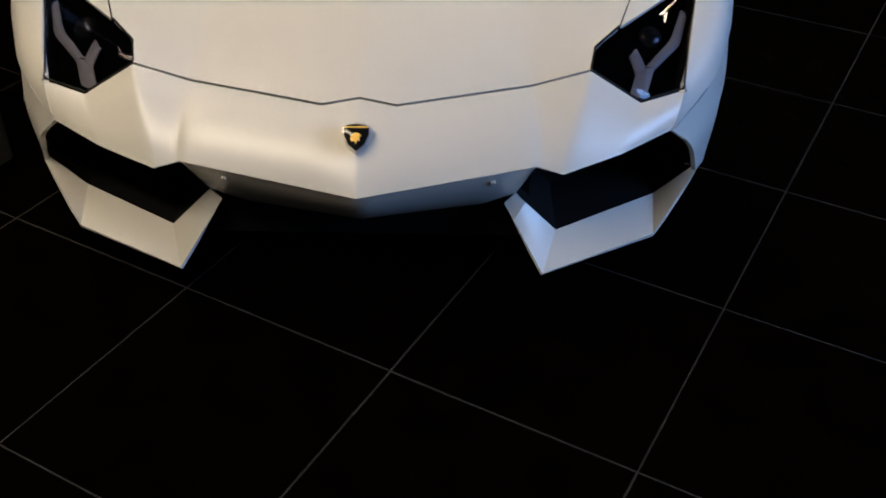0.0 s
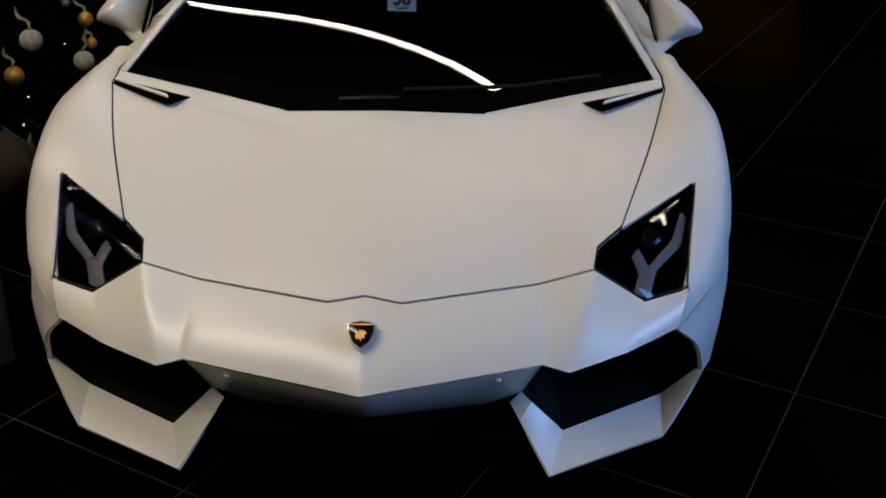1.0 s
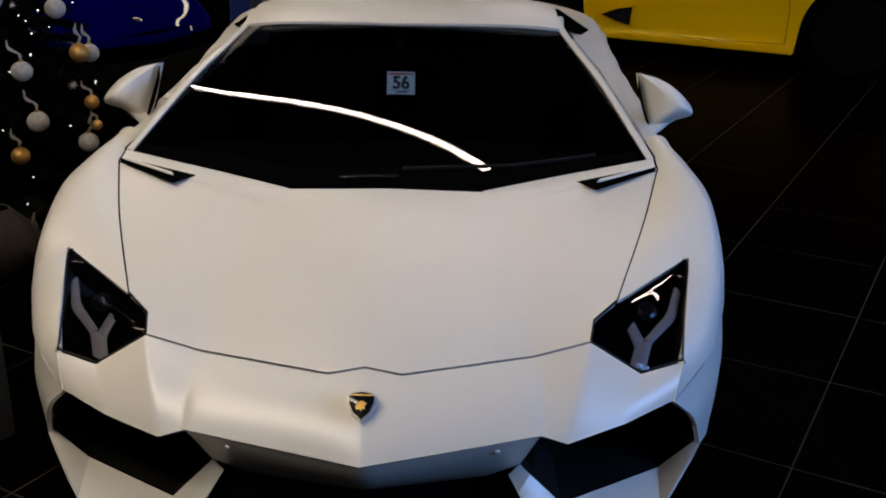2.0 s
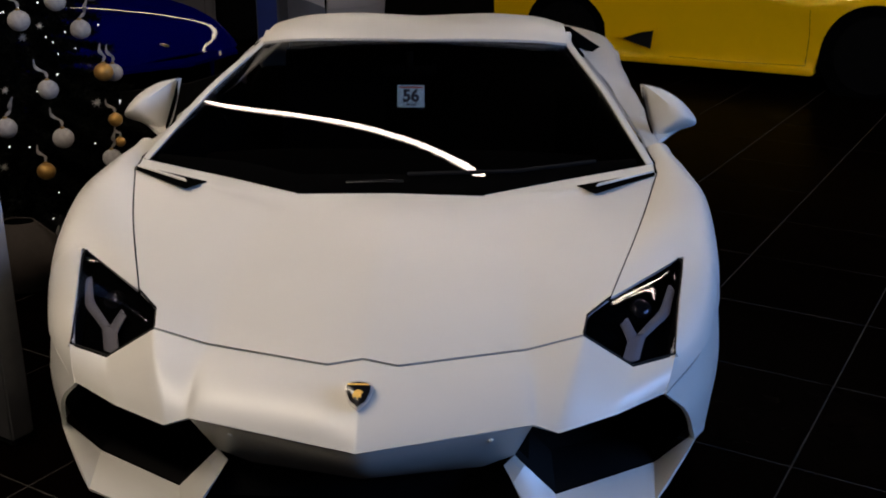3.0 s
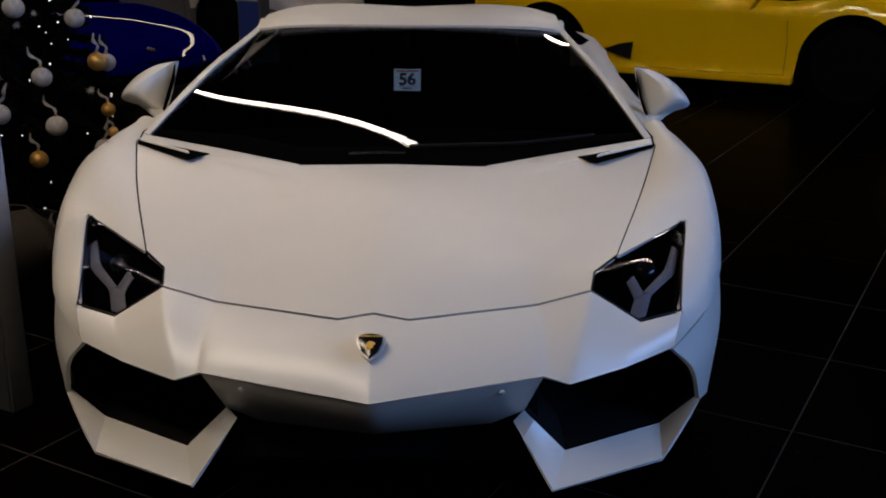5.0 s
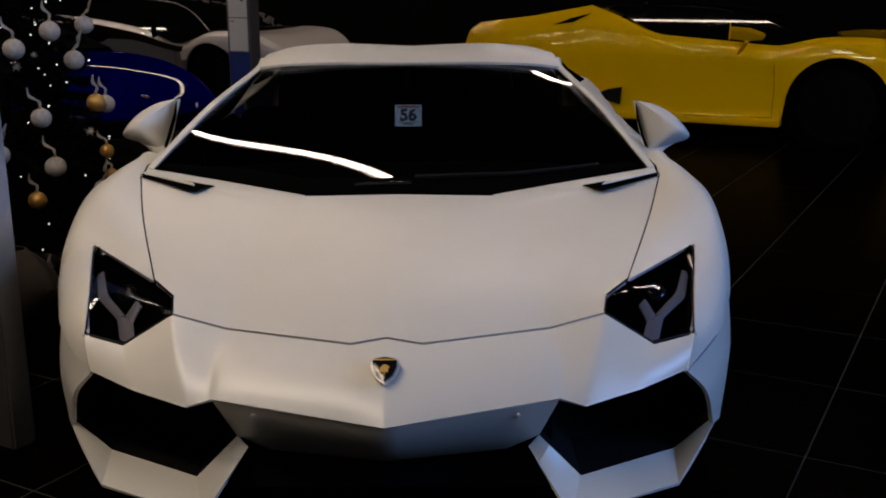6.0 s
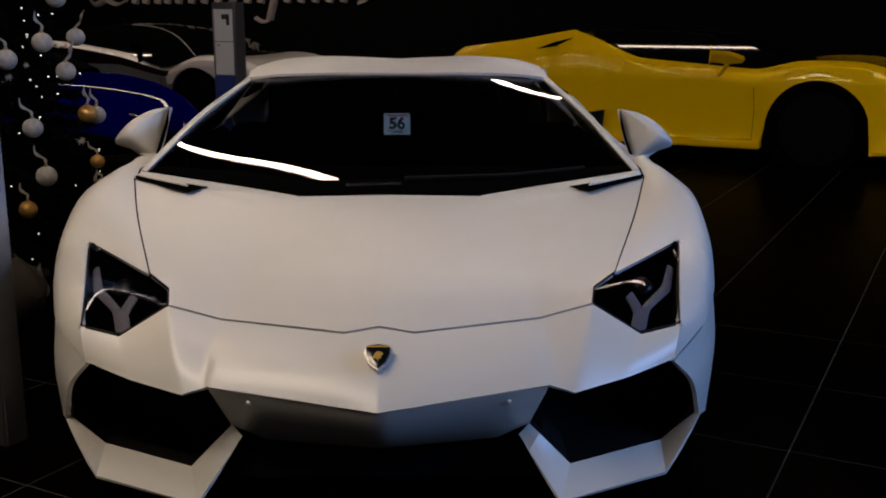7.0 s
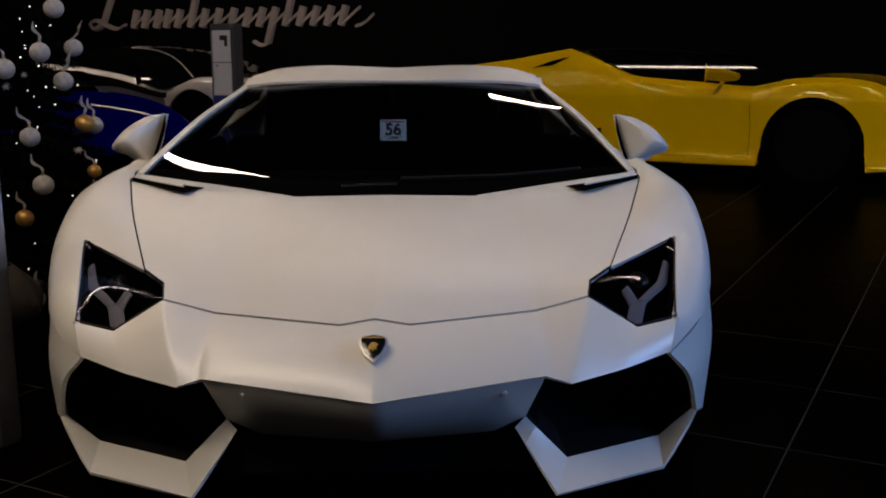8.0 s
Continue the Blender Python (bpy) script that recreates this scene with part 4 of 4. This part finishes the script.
blue = coupe("blue_sports_car", "glossy deep blue sports car parked behind the decorated tree", pose(-2.72, 5.56, 0, 0, 0, HEAD), BLUE, GLOSSBLACK, belt=eased(LOW_BELT), crest=LOW_CREST, chin=BLACK, lamp=STEEL, lift=0.50, pane_mat=SOOT, mirror_mat=SOOT)
emblem = part("badge", dish([(0.86 + 0.035 * math.cos(k * math.pi / 6), 0.032 * math.sin(k * math.pi / 6), 0.617 - 0.010 * math.cos(k * math.pi / 6)) for k in range(12)], (0, 0, 0.008), 3), CHROME, blue, "small round silver badge")

# ---- lights on the ceiling ----


def tube_lamp(a0, b0, a1, b1, z=3.2, w=0.055):
    p, q = room(a0, b0, z), room(a1, b1, z)
    d = (q - p).normalized()
    o = d.cross(V(0, 0, 1)) * (w / 2)
    lamp = thing("linear_ceiling_lamp", "long slim white linear lamp hanging under the black ceiling", "lamp", group="ceiling lamps")
    part("diffuser", prism([p + o, q + o, q - o, p - o], (0, 0, 0.02)), LED, lamp)
    part("housing", prism([p + o * 1.1 + V(0, 0, 0.021), q + o * 1.1 + V(0, 0, 0.021), q - o * 1.1 + V(0, 0, 0.021), p - o * 1.1 + V(0, 0, 0.021)], (0, 0, 0.05)), BLACK, lamp)
    for k in (0.05, 0.35, 0.65, 0.95):
        c = p.lerp(q, k)
        part("hanger", tube([c + V(0, 0, 0.07), V(c.x, c.y, 3.6)], 0.004, 6), STEEL, lamp)


tube_lamp(-6.4, 2.98, 1.6, 2.98, w=0.034)
tube_lamp(-6.4, 0.0, -0.6, 0.0, w=0.044)
tube_lamp(0.4, 5.9, 6.4, 5.9, w=0.03)
tube_lamp(-2.05, 5.55, -1.35, 6.8, w=0.03)
tube_lamp(-11.5, 8.0, -4.6, 8.0)
tube_lamp(-10.6, 7.385, -9.98, 7.385, w=0.012)
tube_lamp(-3.4, 7.63, 0.4, 7.63, w=0.012)

def lamp_case(source, w, h):
    """An added black housing with hangers for one of the wide unseen ceiling lamps."""
    m = source.matrix_world
    case = thing("added_lamp_case", "black case added above the cars for an unseen lamp", "lamp", group="ceiling lamps")
    out = m.to_3x3() @ V(0, 0, 0.05)
    part("housing", prism([m @ V(x * w / 2, y * h / 2, 0.01) for x, y in ((-1.02, -1.1), (1.02, -1.1), (1.02, 1.1), (-1.02, 1.1))], out), BLACK, case)
    for x in (-0.4, 0.4):
        c = m @ V(x * w, 0, 0.05)
        part("hanger", tube([c, V(c.x, c.y, 3.6)], 0.004, 6), STEEL, case)


for source in CEILING:
    lamp_case(source, source.data.size, source.data.size_y)

# ---- price card in the windscreen ----


def plate(name, parent, x0, z0, x1, z1, y, mat, d=0.001):
    return part(name, prism([(x0, y, z0), (x1, y, z0), (x1, y, z1), (x0, y, z1)], (0, d, 0)), mat, parent)


CARD = material("pale_blue_card", (0.42, 0.66, 0.86), 0.5, vary=0.03)
NAVY = material("navy_print", (0.012, 0.018, 0.05), 0.5, vary=0.05)
RED = material("red_print", (0.45, 0.10, 0.08), 0.5, vary=0.05)
card = thing("number_card", "small pale blue number card hanging behind the windscreen", "card", pose(0.004, 1.886, 0.833, -14))
plate("card_sheet", card, -0.053, 0, 0.053, 0.086, 0, CARD, 0.0015)
plate("print_bar", card, -0.046, 0.074, 0.046, 0.081, -0.001, RED)
plate("print_bar", card, -0.02, 0.007, 0.02, 0.012, -0.001, NAVY)
plate("print_bar", card, -0.04, 0.015, 0.04, 0.0165, -0.001, NAVY)
part("card_cord", tube([V(0, 0.002, 0.085), V(0, 0.02, 0.118)], 0.0015, 5), BLACK, card)
fc = bpy.data.curves.new("card_number", "FONT")
fc.body, fc.size, fc.align_x, fc.extrude, fc.offset = "56", 0.066, "CENTER", 0.0005, 0.0024
txt = new("card_number", fc)
txt.data.materials.append(NAVY)
txt.parent, txt.matrix_local = card, pose(0, -0.002, 0.023, 90, 0, 0)

# ---- totems ----


def totem(p, label, w=0.32, d=0.16, h=1.45, notices=True):
    """A slim upright notice stand; p: its front right corner on the floor."""
    t = thing("notice_stand", label, "sign stand", Matrix.Translation(p) @ pose(0, 0, 0, 0, 0, math.degrees(U)), "notice stands")
    part("frame", box(-w, 0, 0.02, 0, d, h, 0.008), STEEL, t, "brushed metal upright box")
    part("foot_plate", box(-w + 0.01, 0.01, 0, -0.01, d - 0.01, 0.02, 0.004), BLACK, t)
    if not notices:
        return t
    plate("notice_sheet", t, -w + 0.03, 1.06, -0.03, h - 0.07, -0.003, PAPER)
    plate("notice_sheet", t, -w + 0.03, 0.72, -0.03, 1.05, -0.003, PAPER)
    plate("blue_panel", t, -w + 0.02, 0.06, -0.02, 0.71, -0.003, BLUEPANEL)
    plate("print_bar", t, -w + 0.13, 1.28, -w + 0.23, 1.33, -0.005, INK)
    plate("print_bar", t, -w + 0.19, 1.22, -w + 0.23, 1.28, -0.005, INK)
    plate("print_bar", t, -w + 0.06, 1.015, -w + 0.10, 1.025, -0.005, INK)
    return t


totem(room(-5.66, 6.6), "white notice stand with a blue lower panel", 0.30)
totem(V(-1.150, 0.64, 0), "plain brushed silver upright stand beside the white car", 0.42, 0.085, notices=False)

# ---- wall sign: plain slanted strokes ----


def wall_sign():
    sign = thing("wall_sign", "raised brownish metal script sign as plain slanted strokes on black", "sign", Matrix.Translation(room(0, 10.55)) @ pose(0, 0, 0, 0, 0, math.degrees(U)))
    base = 1.50

    def stroke(pts, w):
        bm = tube(spline([V(x, -0.03, z) for x, z in pts], max(6, 5 * len(pts))), w, 8, 0.45)
        part("stroke", bm, SIGNMETAL, sign)
    # tall looped opening shape
    stroke([(-11.15, 2.05), (-11.30, 1.75), (-11.42, 1.56), (-11.60, 1.50), (-11.68, 1.58), (-11.55, 1.64), (-11.35, 1.57), (-11.10, 1.50), (-10.92, 1.56)], 0.055)
    # a row of low slanted bars, some taller, one hanging
    x = -10.75
    for k, (step, z0, z1) in enumerate(((0.22, 0, .28), (0.24, 0, .28), (0.20, 0, .28), (0.22, 0, .28), (0.26, 0, .28), (0.24, 0, .56), (0.26, 0, .28), (0.28, 0, .28), (0.27, 0, .28), (0.25, 0, .28), (0.23, 0, .28), (0.24, -0.24, .28), (0.24, 0, .56), (0.24, 0, .28), (0.24, 0, .28), (0.24, 0, .28), (0.24, 0, .28))):
        lean = 0.32
        stroke([(x + z0 * lean, base + z0 + 0.01), (x + z1 * lean, base + z1)], 0.058)
        stroke([(x + 0.01, base + 0.03), (x + step * 0.55, base + 0.12), (x + step + 0.26 * lean, base + 0.26)], 0.034)
        x += step
    stroke([(x + 0.0, base), (x + 0.14, base + 0.04), (x + 0.30, base + 0.16)], 0.035)
    stroke([(-8.15, 1.27), (-8.28, 1.24), (-8.42, 1.30)], 0.035)


wall_sign()

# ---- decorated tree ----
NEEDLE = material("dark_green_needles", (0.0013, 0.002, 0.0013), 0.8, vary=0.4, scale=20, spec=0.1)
BARK = material("brown_bark", (0.010, 0.007, 0.005), 0.9, vary=0.3, scale=30, bump=0.4, bump_scale=80)
BAUBLE_WHITE = material("chalk_white_bauble", (0.34, 0.325, 0.325), 0.8, vary=0.2, scale=60, bump=0.9, bump_scale=110)
BAUBLE_GOLD = material("matt_gold_bauble", (0.50, 0.28, 0.08), 0.35, metal=0.6, vary=0.15, scale=25)
RIBBON = material("pale_ribbon", (0.24, 0.22, 0.21), 0.7, vary=0.1, scale=40)
BULB = glow("fairy_light", (1.0, 0.97, 0.9), 2.8)
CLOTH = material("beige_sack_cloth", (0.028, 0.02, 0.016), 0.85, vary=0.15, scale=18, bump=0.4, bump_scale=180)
TREE = V(-2.02, 2.83, 0)


def tree_radius(z):
    return 0.78 * (1 - z / 2.45)


def fir():
    tree = thing("decorated_fir_tree", "dark green artificial fir tree with small lights", "tree", Matrix.Translation(TREE))
    part("trunk", tube([V(0, 0, 0), V(0, 0, 1.2), V(0, 0, 2.35)], [0.05, 0.035, 0.008], 10), BARK, tree)
    rng = random.Random(5)
    verts, faces = [], []

    def blade(p, d, l, w):
        side = d.orthogonal().normalized()
        side.rotate(Matrix.Rotation(rng.uniform(0, 6.28), 3, d))
        k = len(verts)
        verts.extend([p - side * w, p + side * w, p + d * l])
        faces.append((k, k + 1, k + 2))
    
    for i in range(330):
        z = 0.16 + 2.1 * (i / 330) ** 1.15
        a = i * 2.399963
        r = tree_radius(z) * rng.uniform(0.8, 1.06)
        out = V(math.cos(a), math.sin(a), 0)
        p0, p1 = V(0, 0, z + 0.02), out * r + V(0, 0, z - 0.10 * r)
        n = int(10 + 30 * r)
        part("bough", tube([p0, p1], [0.008, 0.002], 4), BARK, tree)
        for j in range(n):
            t = 0.25 + 0.75 * j / n
            p = p0.lerp(p1, t)
            for _ in range(22):
                d = (out * rng.uniform(0.3, 1.0) + V(rng.uniform(-1, 1), rng.uniform(-1, 1), rng.uniform(-0.7, 0.7)) * 0.8).normalized()
                blade(p, d, rng.uniform(0.035, 0.075), 0.0034)
    me = bpy.data.meshes.new("crown")
    me.from_pydata(verts, [], faces)
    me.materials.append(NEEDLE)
    crown = new("crown", me)
    crown.parent = tree
    tagged(crown, kind="stuff")
    part("stand", lathe([(0.22, 0.0), (0.22, 0.015), (0.07, 0.06), (0.06, 0.14)], 24, "Z"), BLACK, tree)
    bulb = None
    for i in range(150):
        z = rng.uniform(0.15, 2.1)
        a = rng.uniform(math.pi * 0.95, math.pi * 2.12)
        r = tree_radius(z) * rng.uniform(0.82, 1.03)
        if bulb is None:
            bulb = lathe([(0.001, -0.004), (0.0024, -0.002), (0.0026, 0.002), (0.001, 0.004)], 8, "Z")
            first = part("fairy_light", bulb, BULB, tree)
            mesh = first.data
            ob = first
        else:
            ob = new("fairy_light", mesh)
            ob.parent = tree
        ob.matrix_local = pose(r * math.cos(a), r * math.sin(a), z, rng.uniform(0, 180), rng.uniform(0, 180), 0)


fir()


def bauble(p, r, mat, label):
    t = thing("bauble", label, "bauble", Matrix.Translation(p), "tree baubles")
    prof = [(max(0.002, r * math.sin(math.pi * k / 14)), r * 0.96 * -math.cos(math.pi * k / 14)) for k in range(15)]
    part("ball", lathe(prof, 26, "Z"), mat, t)
    part("cap", lathe([(r * 0.2, r * 0.9), (r * 0.2, r * 1.08), (r * 0.1, r * 1.12)], 12, "Z"), GOLD, t)
    rng = random.Random(int(p.x * 1000) + int(p.z * 777))
    lean = rng.uniform(-0.35, 0.35)
    c = spline([V(0, 0, r * 1.08), V(0.16 * r + lean * r, 0.01, r * 1.6), V(lean * 2.6 * r - 0.1 * r, -0.006, r * 2.2), V(lean * 3.4 * r, 0, r * 3.0)], 12)
    part("ribbon", tube(c, [0.003, 0.006, 0.008, 0.007, 0.005, 0.006, 0.009, 0.009, 0.007, 0.005, 0.004, 0.002], 6, 0.25), RIBBON, t)


for x, y, z, r in ((-1.553, 2.25, 0.611, 0.046), (-1.603, 2.27, 0.821, 0.044), (-1.409, 2.55, 0.852, 0.042), (-1.501, 2.45, 1.058, 0.044), (-1.572, 2.38, 1.187, 0.045), (-1.684, 2.25, 1.117, 0.046), (-1.495, 2.6, 1.206, 0.042), (-1.538, 2.5, 1.381, 0.045), (-1.419, 2.45, 0.472, 0.044), (-1.731, 2.1, 0.686, 0.045), (-1.568, 2.1, 0.13, 0.042)):
    bauble(V(x, y, z), r, BAUBLE_WHITE, "chalk white bauble with a pale ribbon on the tree")
for x, y, z, r in ((-1.635, 2.22, 0.467, 0.040), (-1.428, 2.48, 0.864, 0.043), (-1.404, 2.5, 0.642, 0.032), (-1.391, 2.5, 0.538, 0.024)):
    bauble(V(x, y, z), r, BAUBLE_GOLD, "matt gold bauble with a pale ribbon on the tree")


GLITTER = material("silver_glitter", (0.62, 0.60, 0.58), 0.3, metal=0.7, vary=0.3, scale=90)


def glitter_star(p, r):
    """A small ball of silver spikes."""
    rng = random.Random(int(p.x * 1000) + int(p.z * 500))
    bm = bmesh.new()
    for k in range(14):
        h = 1 - 2 * (k + 0.5) / 14
        d = V(math.sqrt(1 - h * h) * math.cos(k * 2.4), math.sqrt(1 - h * h) * math.sin(k * 2.4), h)
        a = d.orthogonal().normalized() * (r * 0.16)
        b = d.cross(a)
        tip = bm.verts.new(d * (r * rng.uniform(0.75, 1.1)))
        foot = [bm.verts.new(q - d * (r * 0.05)) for q in (a, b, -a, -b)]
        for i in range(4):
            bm.faces.new((foot[i], foot[(i + 1) % 4], tip))
        bm.faces.new(list(reversed(foot)))
    ob = obj("glitter_ornament", finish(bm, 20), GLITTER)
    ob.matrix_world = Matrix.Translation(p)
    tagged(ob, "small silver glitter ornament hung on the fir tree", "ornament", "tree ornaments")


for x, z, r in ((-1.70, 1.04, 0.028), (-1.62, 1.09, 0.020), (-1.405, 0.76, 0.030), (-1.81, 0.81, 0.024), (-1.86, 0.463, 0.026)):
    glitter_star(V(x, 2.3, z), r)


def sack(p):
    """A slumped cloth gift sack."""
    rows = []
    for k in range(10):
        f = k / 9
        r = 0.17 * math.sin(math.pi * (0.18 + 0.72 * f)) + 0.02
        rows.append([V(r * math.cos(a) * (1 + 0.06 * math.sin(5 * a + k)), r * 0.8 * math.sin(a), 0.30 * f) for a in [2 * math.pi * i / 24 for i in range(25)]])
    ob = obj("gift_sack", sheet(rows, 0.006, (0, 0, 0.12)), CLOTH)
    ob.matrix_world = Matrix.Translation(p)
    tagged(ob, "slumped beige cloth sack under the fir tree", "sack")


sack(V(-1.70, 2.02, 0.0))

# ---- floor tiles ----
M = 0.625


def tile_mesh():
    h, e = M / 2 - 0.0022, 0.002
    bm = bmesh.new()
    top = [bm.verts.new((x, y, 0)) for x, y in ((-h + e, -h + e), (h - e, -h + e), (h - e, h - e), (-h + e, h - e))]
    mid = [bm.verts.new((x, y, -0.0015)) for x, y in ((-h, -h), (h, -h), (h, h), (-h, h))]
    low = [bm.verts.new((v.co.x, v.co.y, -0.008)) for v in mid]
    bm.faces.new(top)
    for a, b in ((top, mid), (mid, low)):
        for i in range(4):
            bm.faces.new((a[i], b[i], b[(i + 1) % 4], a[(i + 1) % 4]))
    bmesh.ops.recalc_face_normals(bm, faces=bm.faces)
    me = bpy.data.meshes.new("floor_tile")
    bm.to_mesh(me)
    bm.free()
    me.materials.append(TILE)
    return me


rng = random.Random(3)
tile = tile_mesh()
turn = Matrix.Rotation(U, 4, "Z")
rest_v, rest_f = [], []
for i in range(-22, 26):
    for j in range(-14, 17):
        c = room(0.15 + (i + 0.5) * M, -0.105 + (j + 0.5) * M, rng.uniform(-0.0004, 0.0004))
        if -4 <= i <= 8 and -4 <= j <= 12:
            ob = new("floor_tile", tile)
            ob.matrix_world = Matrix.Translation(c) @ turn @ pose(0, 0, 0, rng.uniform(-0.05, 0.05), rng.uniform(-0.05, 0.05), 0)
            ob.parent = floor
        else:
            k = len(rest_v)
            m = Matrix.Translation(c) @ turn
            rest_v += [m @ v.co for v in tile.vertices]
            rest_f += [tuple(k + q for q in p.vertices) for p in tile.polygons]
me = bpy.data.meshes.new("far_floor_tiles")
me.from_pydata(rest_v, [], rest_f)
me.materials.append(TILE)
far = tagged(new("far_floor_tiles", me), "black glossy floor tiles further away", kind="stuff")
far.parent = floor
